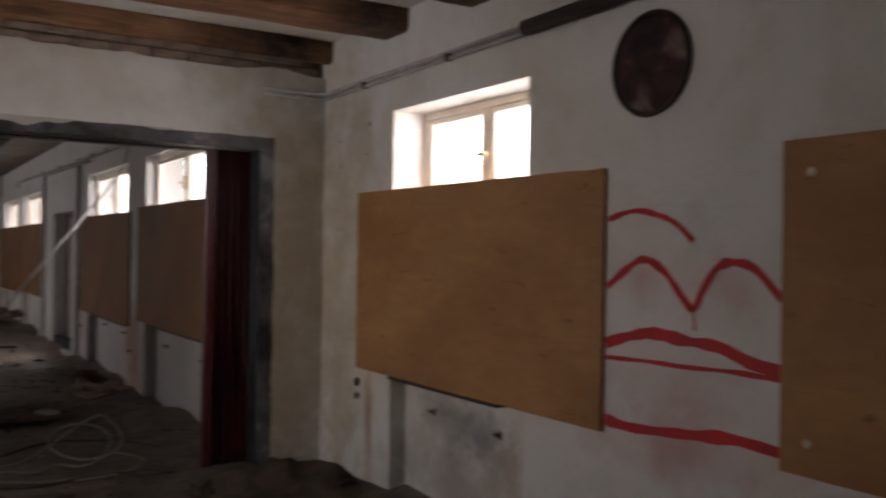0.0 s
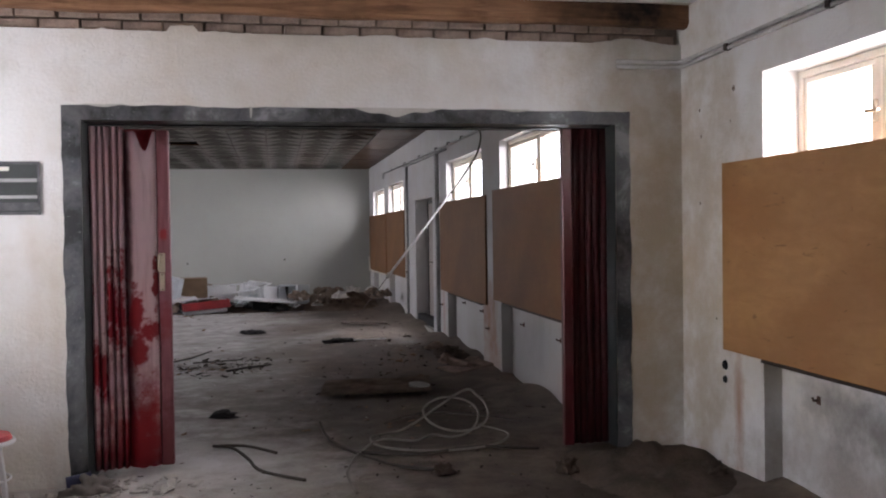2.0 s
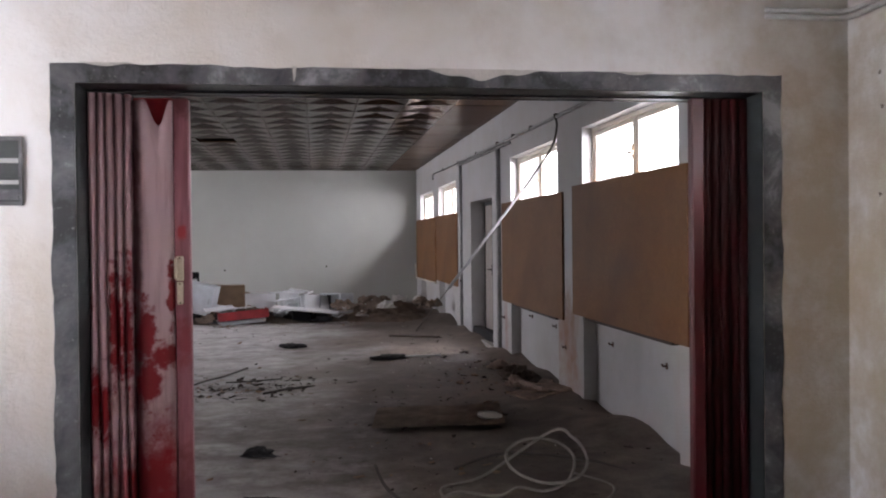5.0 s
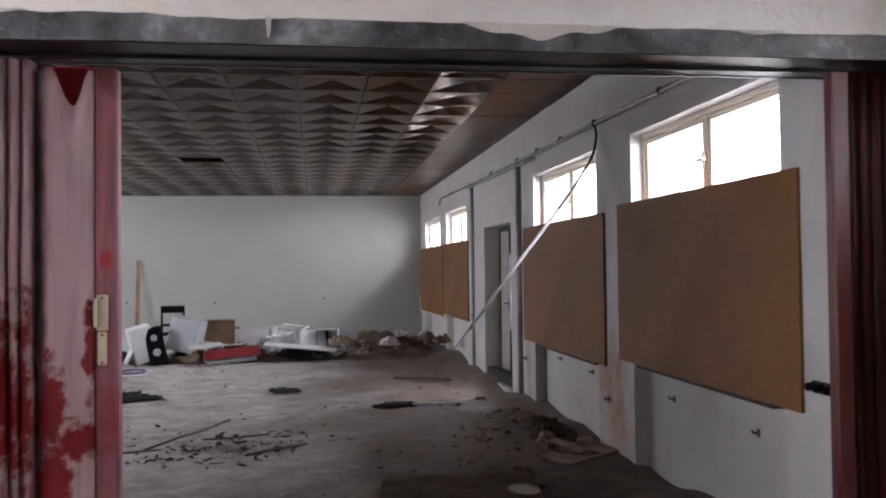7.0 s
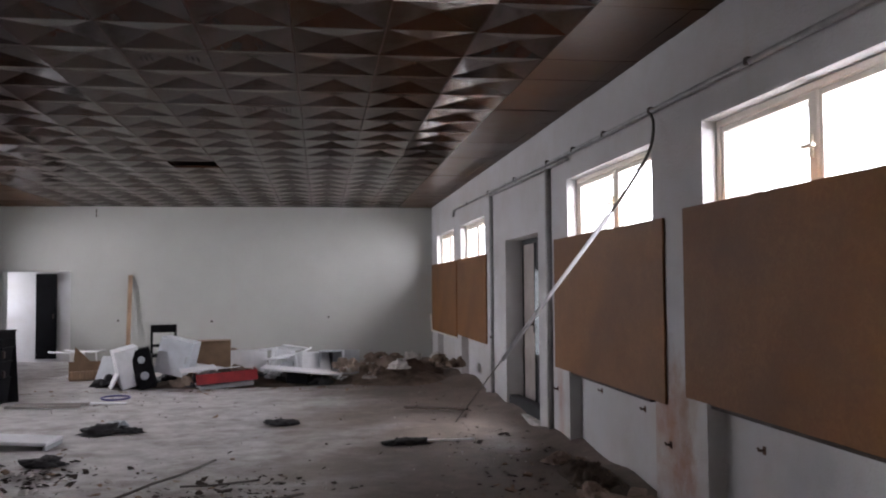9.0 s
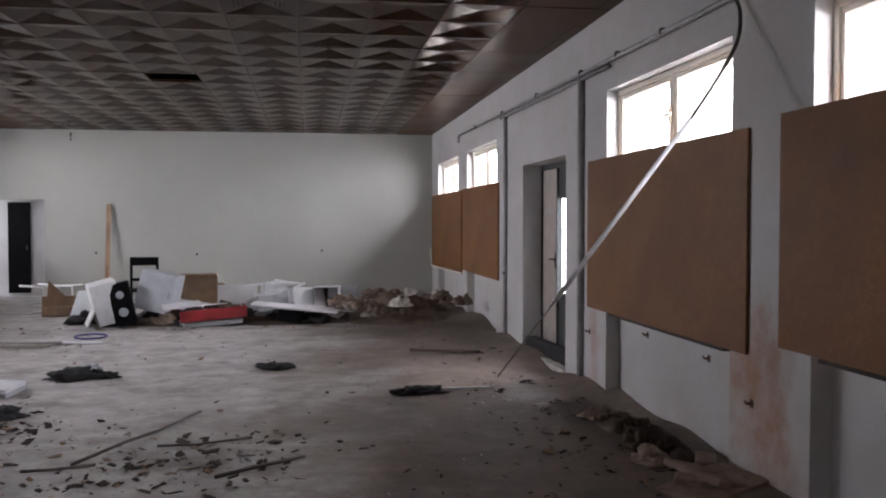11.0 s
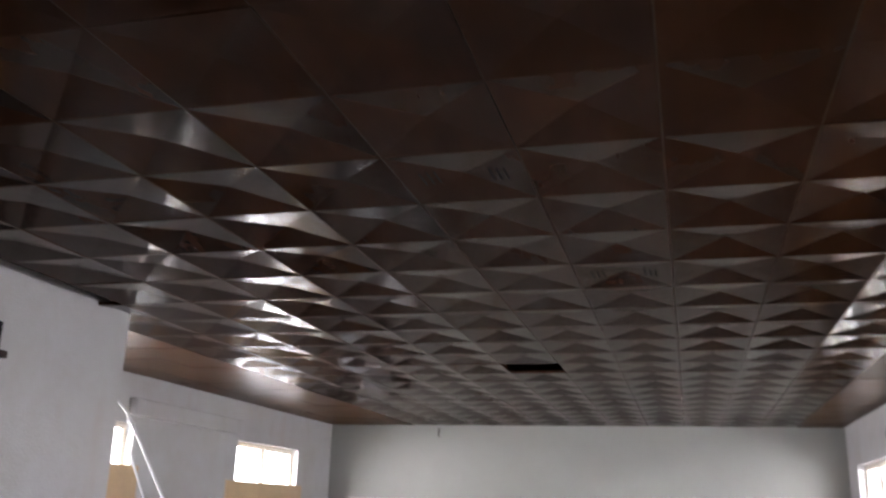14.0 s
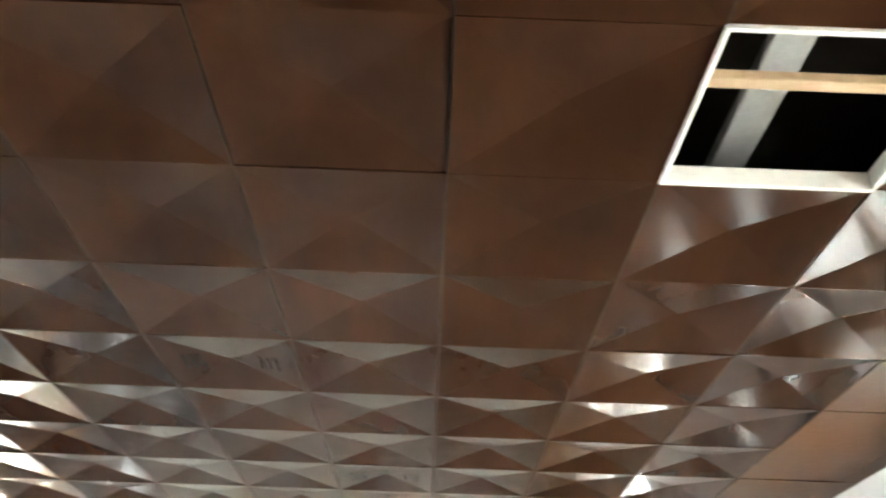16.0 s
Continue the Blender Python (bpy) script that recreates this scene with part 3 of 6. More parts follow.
def ceiling_mesh():
    bm = bmesh.new()
    nx0, nx1, ny0, ny1 = -11, 5, -5, 23
    for i in range(nx0, nx1):
        for j in range(ny0, ny1):
            x0, x1 = max(CX + i * TX, XL - 0.05), min(CX + (i + 1) * TX, XW + 0.05)
            y0, y1 = max(CY + j * TY, YQ - 0.05), min(CY + (j + 1) * TY, YF + 0.05)
            if x1 - x0 < 0.03 or y1 - y0 < 0.03 or (i, j) in OPEN or (x0 < XB - 0.1 and y1 < YB):
                continue
            g = 0.0012
            dz = random.uniform(-0.003, 0.003)
            a = [(x0 + g, y0 + g), (x1 - g, y0 + g), (x1 - g, y1 - g), (x0 + g, y1 - g)]
            r = [bm.verts.new((*p, ZC + dz)) for p in a]
            up = [bm.verts.new((*p, ZC + 0.03)) for p in a]
            for k in range(4):
                bm.faces.new((r[k], r[(k + 1) % 4], up[(k + 1) % 4], up[k]))
            if -8 <= i <= 2:
                m = 0.005
                b2 = [(x0 + m, y0 + m), (x1 - m, y0 + m), (x1 - m, y1 - m), (x0 + m, y1 - m)]
                q = [bm.verts.new((*p, ZC + dz)) for p in b2]
                apex = bm.verts.new(((x0 + x1) / 2 + random.uniform(-0.008, 0.008), (y0 + y1) / 2 + random.uniform(-0.008, 0.008), ZC + 0.034 + random.uniform(-0.007, 0.006)))
                for k in range(4):
                    bm.faces.new((r[(k + 1) % 4], r[k], q[k], q[(k + 1) % 4])).material_index = 2 if k % 2 else 0
                    bm.faces.new((q[(k + 1) % 4], q[k], apex))
            else:
                bm.faces.new(r[::-1]).material_index = 1
    return bm


panelled = structure("ceiling", ceiling_mesh(), M["ceiling"], "brown glossy ceiling of square sunken-pyramid panels with two missing", "ceiling")
panelled.data.materials.append(M["ceiling_edge"])
panelled.data.materials.append(M["ceiling_rim"])
# roof and rim are added to keep daylight out of the ceiling holes
structure("roof", boxes((-7.5, 5.0, YP + 0.42, 26, 3.75, 3.9), (-7.5, 4.75, -5.5, YP + 0.4, 3.62, 3.8)), M["void"], "dark roof boards added above the ceiling against daylight", "roof")
structure("roof_edge", boxes((XW + 0.4, XW + 0.55, YP, 26, 3.3, 3.75), (XW, XW + 0.4, YQ, YF + 0.3, 3.3, 3.75), (XL - 0.4, XL, YQ, YF + 0.3, 3.3, 3.75), (XL - 0.4, XW + 0.4, YF, YF + 0.3, 3.3, 3.75),
                             (XW1, XW1 + 0.4, -5.3, YP + 0.4, 3.4, 3.62), (-2.3, -2.0, -5.3, YP, 3.4, 3.62), (-5.2, XW1 + 0.4, -5.3, -5, 3.4, 3.62)), M["render"], "added rim that closes the roof space to daylight", "roof")
structure("ground", boxes((-400, 400, -400, 400, -0.4, -0.25)), M["ground"], "pale gravel ground outside the building", "ground")
# unseen eaves added over the window walls to cut off steep sky light
structure("eaves", boxes((XW + 0.4, XW + 1.05, YP, 26, 2.8, 2.9), (XW1 + 0.4, XW1 + 1.05, -5.5, YP - 0.1, 2.8, 2.9)), M["render"], "added eaves outside the windows, cutting off steep sky light", "eaves")
# window lights
for a, b in WIN:
    daylight(XW + 0.43, (a + b) / 2 - 0.1, 2.4, b - a - 0.9, 0.2, -1, 66 if b < 21 else 78, 0.3)
daylight(XW1 + 0.45, (WA[0] + WA[1]) / 2, 2.36, 1.1, 0.26, -1, 42, 0.1)
daylight(XW1 + 0.45, (W0[0] + W0[1]) / 2, 2.36, 1.1, 0.26, -1, 50, 0.1)
for a, b in LW:
    daylight(XL - 0.43, (a + b) / 2 + 0.05, 2.47, b - a - 0.2, 0.2, 1, 185, 0.3)
daylight(-6.75, 23.6, 1.65, 0.9, 0.55, 1, 14)
# fill light through the added front-room window, tilted up at the ceiling
daylight(-2.4, (FW[0] + FW[1]) / 2, 1.95, 1.5, 1.25, 1, 62, -1.0)
# ---- boards over the windows ----
def board(x, y0, y1, z0, z1, face, label, nails=False, sheet="osb"):
    t = 0.018
    ob = thing("window_board", label, "board", pose(x, (y0 + y1) / 2, (z0 + z1) / 2), "boards over the windows")
    h, w = (z1 - z0) / 2, (y1 - y0) / 2
    bm = bmesh.new()
    # slightly bowed sheet with a chipped upper edge
    n = 24
    cols = []
    for k in range(n + 1):
        y = -w + 2 * w * k / n
        top = h - 0.008 * max(0, noise.noise((y * 5 + x, z0 * 7 + y0, 1)))
        low = -h + 0.006 * max(0, noise.noise((y * 4 + x, z1 * 5 + y0, 3)))
        b = face * 0.006 * math.sin(math.pi * k / n)
        cols.append([bm.verts.new(p) for p in ((b, y, low), (b, y, top), (b + face * t, y, top), (b + face * t, y, low))])
    for k in range(n):
        for s in range(4):
            bm.faces.new((cols[k][s], cols[k][(s + 1) % 4], cols[k + 1][(s + 1) % 4], cols[k + 1][s]))
    bm.faces.new(cols[0])
    bm.faces.new(cols[-1][::-1])
    bmesh.ops.recalc_face_normals(bm, faces=bm.faces)
    part("sheet", bm, M[sheet], ob)
    if nails:
        for sy in (-0.92, 0.0, 0.9):
            for sz in (-0.8, 0.8):
                bm = bmesh.new()
                bmesh.ops.create_cone(bm, cap_ends=True, segments=10, radius1=0.018, radius2=0.012, depth=0.006,
                                      matrix=Matrix.Translation((face * (t + 0.009), sy * w, sz * h)) @ Matrix.Rotation(radians(90 * face), 4, "Y"))
                part("washer", bm, M["brass"], ob, "small pale metal washer")
    return ob


G = 0.004
board(XW - G, 6.9, 9.55, 0.83, 2.055, -1, "large orange-brown chipboard sheet covering the lower window")
board(XW - G, 9.9, 12.77, 0.74, 2.02, -1, "orange-brown chipboard sheet with rust-stained lower corner")
board(XW - G, 16.5, 19.2, 0.72, 2.01, -1, "orange-brown chipboard sheet beside the side door")
board(XW - G, 19.3, 22.7, 0.64, 2.0, -1, "orange-brown chipboard sheet near the end wall")
board(XW1 - G, 2.78, 5.28, 0.81, 2.03, -1, "light orange-brown chipboard sheet beside red graffiti", False, "plywood")
board(XW1 - G, -0.6, 1.82, 0.84, 2.06, -1, "light chipboard sheet fixed with pale washers", True, "plywood")
board(XL + G, 18.88, 21.54, 0.75, 2.06, 1, "chipboard sheet coloured paler for sunlight, under a bright window", False, "litboard")
board(XL + G, 14.0, 16.66, 1.68, 2.14, 1, "narrow chipboard strip across a window", False, "litboard")


# ---- windows ----
def window(name, x, y0, y1, z0, z1, face, label, depth=0.13):
    """A cream-painted two-light casement set back in the wall. face: -1 where the room lies towards -x."""
    ob = tagged(new(name), label, "window", "", "structure")
    xf = x - face * depth
    d = 0.035
    f = 0.045
    fr = [(xf - d, xf + d, y0, y1, z1 - f, z1 - 0.003), (xf - d, xf + d, y0, y1, z0 + 0.003, z0 + f), (xf - d, xf + d, y0 + 0.003, y0 + f, z0 + f, z1 - f),
          (xf - d, xf + d, y1 - f, y1 - 0.003, z0 + f, z1 - f)]
    part("window_frame", boxes(*fr, bevel=0.006), M["cream"], ob)
    ym = (y0 + y1) / 2
    part("mullion", boxes((xf - d + 0.004, xf + d + 0.01, ym - 0.03, ym + 0.03, z0 + f, z1 - f), bevel=0.008), M["cream"], ob)
    s = 0.032
    for a, b in ((y0 + f, ym - 0.03), (ym + 0.03, y1 - f)):
        a, b, lo, hi = a + 0.004, b - 0.004, z0 + f + 0.004, z1 - f - 0.004
        q = 0.022
        sash = part("sash", boxes((xf - q, xf + q, a, b, hi - s, hi), (xf - q, xf + q, a, b, lo, lo + s), (xf - q, xf + q, a, a + s, lo + s, hi - s),
                                  (xf - q, xf + q, b - s, b, lo + s, hi - s), bevel=0.004), M["cream"], ob)
        pane = part("pane", boxes((xf - 0.003, xf + 0.003, a + s, b - s, lo + s, hi - s)), M["glass"], sash)
        pane.visible_shadow = False
    zc = z1 - 0.33
    part("catch", boxes((xf + face * 0.035, xf + face * 0.055, ym - 0.012, ym + 0.012, zc - 0.06, zc + 0.06),
                        (xf + face * 0.05, xf + face * 0.08, ym - 0.05, ym + 0.05, zc - 0.01, zc + 0.01), bevel=0.004), M["brass"], ob, "small metal window catch")
    part("window_sill", boxes((min(x - face * 0.02, xf + face * 0.05), max(x - face * 0.02, xf + face * 0.05), y0 + 0.003, y1 - 0.003, z0 - 0.03, z0)), M["whitepaint"], ob)
    return ob


for k, (a, b) in enumerate(WIN):
    window("window_%d" % (k + 1), XW, a, b, 0.98, HEAD, -1, "cream-framed two-pane window, glaring white, boarded below")
window("window_5", XW1, *WA, 0.95, 2.55, -1, "cream wooden window glaring white above a board", 0.27)
window("window_6", XW1, *W0, 0.95, 2.55, -1, "cream wooden window above a board", 0.27)
for k, (a, b) in enumerate(LW):
    window("window_%d" % (k + 7), XL, a, b, 0.98, 2.65, 1, "glaring white window in the opposite wall")
window("window_9", -2.0, *FW, 0.82, 2.6, 1, "unseen window added to light the front room")

# ---- opening: painted surround, lining, track ----
def ragged_band(x0, x1, z0, z1, side, seed):
    """A flat painted band on the partition whose outer edge is brushed unevenly."""
    bm = bmesh.new()
    n = 60
    rows = []
    for k in range(n + 1):
        s = k / n
        w = 0.014 * noise.noise((s * 9 + seed, seed, 0)) + 0.007 * noise.noise((s * 37, seed, 2))
        if side == "top":
            x = x0 + (x1 - x0) * s
            a, b = (x, z0), (x, z1 + w)
        elif side == "left":
            z = z0 + (z1 - z0) * s
            a, b = (x1, z), (x0 + w, z)
        else:
            z = z0 + (z1 - z0) * s
            a, b = (x0, z), (x1 + w, z)
        rows.append([bm.verts.new((a[0], YP - 0.004, a[1])), bm.verts.new((b[0], YP - 0.004, b[1])), bm.verts.new((b[0], YP, b[1])), bm.verts.new((a[0], YP, a[1]))])
    for k in range(n):
        for s in range(3):
            bm.faces.new((rows[k][s], rows[k][s + 1], rows[k + 1][s + 1], rows[k + 1][s]))
    bmesh.ops.recalc_face_normals(bm, faces=bm.faces)
    return bm


surround = tagged(new("door_frame"), "dark grey painted surround of the wide opening, chipped white", "door frame", "", "structure")
part("head_band", ragged_band(OX0 - 0.115, OX1 + 0.11, OZ, 2.447, "top", 3), M["greypaint"], surround)
part("side_band", ragged_band(OX0 - 0.115, OX0, 0.0, OZ, "left", 8), M["greypaint"], surround)
part("side_band", ragged_band(OX1, OX1 + 0.11, 0.0, OZ, "right", 15), M["greypaint"], surround)
part("lining", boxes((OX0, OX0 + 0.004, YP, YQ, 0, OZ - 0.004)), M["doordark"], surround)
part("lining", boxes((OX1 - 0.004, OX1, YP, YQ, 0, OZ - 0.004)), M["doordark"], surround)
part("soffit", boxes((OX0, OX1, YP, 6.216, OZ - 0.004, OZ)), M["track"], surround)


def flake(x0, x1, zt, zb, seed):
    """A patch of bare filler on the surround with an uneven lower edge."""
    bm = bmesh.new()
    n = 24
    top, low = [], []
    for k in range(n + 1):
        s = k / n
        x = x0 + (x1 - x0) * s
        f = math.sin(math.pi * min(1, s * 1.5 + 0.03)) if s < 0.33 else max(0.05, 1 - ((s - 0.33) / 0.67) ** 3)
        d = (zt - zb) * f * (0.75 + 0.5 * noise.noise((x * 8, seed, 0)))
        top.append(bm.verts.new((x, YP - 0.0075, zt + 0.004 * noise.noise((x * 20, seed, 4)))))
        low.append(bm.verts.new((x, YP - 0.0075, zt - max(0.006, d))))
    for k in range(n):
        bm.faces.new((low[k], low[k + 1], top[k + 1], top[k]))
    return bm


part("bare_patch", flake(1.28, 1.87, 2.452, 2.39, 2), M["chips"], surround, "patch of bare pale filler")
part("bare_patch", flake(0.585, 0.605, 2.45, 2.37, 5), M["chips"], surround, "thin bare notch")
part("bare_patch", flake(2.3, 2.5, 2.452, 2.43, 9), M["chips"], surround)
part("bare_patch", flake(-0.45, -0.2, 2.455, 2.435, 12), M["chips"], surround)

track = thing("sliding_track", "black steel track under the lintel of the opening", "track", pose(0, 0, 0))
for y in (6.1, 6.2):
    part("rail", boxes((OX0 + 0.006, OX1 - 0.006, y - 0.012, y + 0.012, 2.341, 2.35), bevel=0.002), M["track"], track)
part("web", boxes((OX0 + 0.006, OX1 - 0.006, 6.113, 6.187, 2.344, 2.35), bevel=0.001), M["track"], track)


# ---- folding doors ----
def pleats(x0, x1, count, depth, z0, z1, yc, seed, lean=0.0):
    """Accordion folds seen from above as rounded zigzags, hanging as one sheet with thickness."""
    bm = bmesh.new()
    n = count * 14
    rings = []
    levels = 10
    for k in range(n + 1):
        s = k / n
        ph = s * count * 2 * math.pi
        y = yc + lean * (1 - s) - depth * abs(math.sin(ph / 2)) ** 0.35
        col = []
        for j in range(levels + 1):
            u = j / levels
            sway = 0.008 * noise.noise((s * 4, u * 2.5, seed)) + 0.012 * (1 - u) * noise.noise((s * 2, seed, 7))
            lift = 0.012 * noise.noise((s * 5, seed, 3)) if j == 0 else 0
            col.append(bm.verts.new((x0 + (x1 - x0) * s + sway, y + sway, z0 + lift + (z1 - z0) * u)))
        rings.append(col)
    for k in range(n):
        for j in range(levels):
            bm.faces.new((rings[k][j], rings[k + 1][j], rings[k + 1][j + 1], rings[k][j + 1]))
    bmesh.ops.solidify(bm, geom=bm.faces[:], thickness=0.004)
    return bm


def wide_fold(x0, x1, z0, z1, yc, bulge, notch=0.13):
    """The last, half-open fold: a flank running forward, then a broad rounded face whose top sags in a V."""
    bm = bmesh.new()
    n, levels = 28, 24
    g = []
    for k in range(n + 1):
        s = k / n
        f = max(0.0, (s - 0.42) / 0.58)
        sag = notch * max(0.0, math.cos(min(1.0, abs(f - 0.42) / 0.46) * math.pi / 2)) ** 1.4 * (s > 0.42)
        col = []
        for j in range(levels + 1):
            u = j / levels
            b = bulge * (math.sin(s / 0.42 * math.pi / 2) if s < 0.42 else 1 - 0.3 * f ** 2 - 0.3 * f ** 8)
            b *= 0.92 + 0.08 * math.sin(u * 6 + 1) + 0.1 * noise.noise((s * 3, u * 4, 3))
            b -= 0.05 * max(0.0, (u - 0.93) / 0.07) * (1 - abs(2 * f - 0.9)) * (s > 0.42)
            col.append(bm.verts.new((x0 + (x1 - x0) * s + 0.008 * noise.noise((s, u * 3, 4)), yc - b, z0 + 0.012 * noise.noise((s * 5, 1, 1)) * (j == 0) + (z1 - sag - z0) * u)))
        g.append(col)
    for k in range(n):
        for j in range(levels):
            bm.faces.new((g[k][j], g[k + 1][j], g[k + 1][j + 1], g[k][j + 1]))
    bmesh.ops.solidify(bm, geom=bm.faces[:], thickness=0.004)
    return bm


fold_l = thing("folding_door", "dark red vinyl accordion door, folded back, faded pink with red patches", "folding door", pose(0, 0, 0), "accordion doors of the opening")
part("pleats", pleats(OX0 + 0.006, -0.256, 5, 0.07, 0.05, 2.338, 6.2, 2, -0.06), M["vinyl_faded"], fold_l, "", True)
part("wide_fold", wide_fold(-0.268, -0.048, 0.05, 2.31, 6.21, 0.1), M["vinyl_faded"], fold_l, "", True)
part("inner_fold", pleats(-0.29, -0.05, 1, 0.02, 0.06, 2.33, 6.225, 5), M["vinyl_raw"], fold_l, "dark red unfaded vinyl behind the sagging fold", True)
part("end_post", boxes((-0.05, 0.034, 6.165, 6.235, 0.045, 2.325), bevel=0.008), M["vinyl_rose"], fold_l, "dusky rose end post with red scuffs")
hd = part("handle_plate", boxes((-0.042, 0.0, 6.155, 6.166, 1.36, 1.49), (-0.038, -0.004, 6.157, 6.166, 1.235, 1.355), bevel=0.004), M["brass"], fold_l, "worn pale metal handle plate")
part("handle_grip", boxes((-0.048, -0.034, 6.132, 6.158, 1.372, 1.478), bevel=0.005), M["brass"], hd)
for z in (1.245, 1.345, 1.48):
    bm = bmesh.new()
    bmesh.ops.create_cone(bm, cap_ends=True, segments=8, radius1=0.005, radius2=0.004, depth=0.004, matrix=Matrix.Translation((-0.021, 6.154, z)) @ Matrix.Rotation(radians(90), 4, "X"))
    part("screw", bm, M["rustpipe"], hd)
fold_r = thing("folding_door", "folded red vinyl accordion door, its deep shade put into a darker red", "folding door", pose(0, 0, 0), "accordion doors of the opening")
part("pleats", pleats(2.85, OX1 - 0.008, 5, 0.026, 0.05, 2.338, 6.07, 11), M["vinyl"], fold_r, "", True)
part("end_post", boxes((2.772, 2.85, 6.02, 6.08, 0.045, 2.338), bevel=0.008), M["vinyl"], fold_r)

# ---- front-room ceiling ----
def peeling_boards():
    m, n, l, b = mat("peeling_white_boards", 0.85, 0, 0.2)
    v = coords(n, l, (0.8, 2.4, 1))
    big = noise_tex(n, l, v, 1.3, 6, 0.65, 0.4)
    c = ramp(n, l, big, (0.53, (0.78, 0.77, 0.76)), (0.6, (0.56, 0.49, 0.42)), (0.7, (0.26, 0.16, 0.095)))
    l.new(c, b.inputs["Base Color"])
    bump(n, l, b, big, 0.4, 0.02)
    return m


M["peel"] = peeling_boards()
rows, y = [], -5.0
while y < YP + 0.1:
    rows.append((-5.0, XW1 + 0.1, y + 0.003, y + 0.197, 3.185 + random.uniform(-0.004, 0.004), 3.22))
    y += 0.2
structure("ceiling_front", boxes(*rows), M["peel"], "peeling white ceiling boards between brown beams", "ceiling")


def beam(y0, y1, seed):
    bm = bmesh.new()
    n = 40
    cols = []
    for k in range(n + 1):
        x = -5.0 + (XW1 + 0.05 + 5.0) * k / n
        a = 0.018 * noise.noise((x * 1.3, seed, 0))
        c = 0.02 * noise.noise((x * 1.7, seed, 5))
        e = 0.03
        zb = 3.035 + a
        cols.append([bm.verts.new((x, y, z)) for y, z in ((y0 + c, 3.25), (y0 + c, zb + e), (y0 + c + e, zb), (y1 + c - e, zb), (y1 + c, zb + e), (y1 + c, 3.25))])
    for k in range(n):
        for s in range(6):
            bm.faces.new((cols[k][s], cols[k][(s + 1) % 6], cols[k + 1][(s + 1) % 6], cols[k + 1][s]))
    bm.faces.new(cols[0])
    bm.faces.new(cols[-1][::-1])
    bmesh.ops.recalc_face_normals(bm, faces=bm.faces)
    return tagged(part("ceiling_beam", bm, M["beam"]), "rough brown timber beam with charred end", "beam", "beams of the front room")


for k, (a, b) in enumerate(((5.77, 5.89), (4.65, 4.98), (3.65, 3.95), (2.7, 3.0), (1.75, 2.05), (0.8, 1.1), (-0.15, 0.15))):
    beam(a, b, k * 3.1)

# torn plaster edge above the opening with bare brick courses behind
def torn_plaster(along, c0, c1, fixed, zbase, seed):
    """A strip of plaster 20 mm thick with a torn upper edge. along 'x': on the partition, 'y': on the window wall."""
    bm = bmesh.new()
    n = int(abs(c1 - c0) / 0.035)
    cols = []
    for k in range(n + 1):
        c = c0 + (c1 - c0) * k / n
        z = zbase + 0.05 + 0.07 * noise.noise((c * 1.7, seed, 0)) + 0.045 * round(1.6 * noise.noise((c * 2.9, seed, 8))) + 0.02 * noise.noise((c * 7, seed, 2)) + 0.012 * noise.noise((c * 23, seed, 5))
        pts = [(0.0, zbase - 0.03), (0.0, z), (0.022, z + 0.006), (0.022, zbase - 0.03)]
        cols.append([bm.verts.new((c, fixed + d, zz) if along == "x" else (fixed + d, c, zz)) for d, zz in pts])
    for k in range(n):
        for s in range(4):
            bm.faces.new((cols[k][s], cols[k][(s + 1) % 4], cols[k + 1][(s + 1) % 4], cols[k + 1][s]))
    bm.faces.new(cols[0])
    bm.faces.new(cols[-1][::-1])
    bmesh.ops.recalc_face_normals(bm, faces=bm.faces)
    return bm


structure("trim_torn_plaster", torn_plaster("x", -5.0, XW1, YP - 0.002, 2.875, 4.0), M["plaster_room"], "torn upper edge of the plaster over the opening", "plaster edge")
structure("trim_torn_plaster_side", torn_plaster("y", 2.3, YP - 0.02, XW1 - 0.002, 2.93, 9.0), M["plaster_room"], "torn upper edge of the plaster on the window wall", "plaster edge")
courses = tagged(new("brick_course"), "bare pale red brick courses above torn plaster", "brickwork", "", "structure")
bme = mesh_of("brick", boxes((-0.12, 0.12, -0.05, 0.05, -0.031, 0.031), bevel=0.006), M["brick"])
part("mortar", boxes((-5.0, XW1 - 0.01, YP + 0.052, YP + 0.118, 2.931, 3.24)), M["mortar"], courses, "crumbling grey-brown mortar")
for row in range(4):
    x = -4.9 + (row % 2) * 0.125
    while x < XW1 - 0.1:
        b = new("brick", bme)
        b.parent = courses
        b.matrix_world = pose(x, YP + 0.075 + random.uniform(-0.012, 0.006), 2.965 + row * 0.075, 0, 0, random.uniform(-1.5, 1.5))
        x += 0.252 + random.uniform(-0.003, 0.006)

# ---- pipes and conduits ----
def conduit(name, label, paths, r, material, clips=(), group=""):
    ob = thing(name, label, "conduit", pose(0, 0, 0), group)
    for p in paths:
        tube("pipe", p, r, material, ob)
    for c in clips:
        part("clip", boxes((c[0] - 0.022, c[0] + 0.022, c[1] - 0.022, c[1] + 0.022, c[2] - 0.022, c[2] + 0.022), bevel=0.006), M["rustpipe"], ob)
    return ob


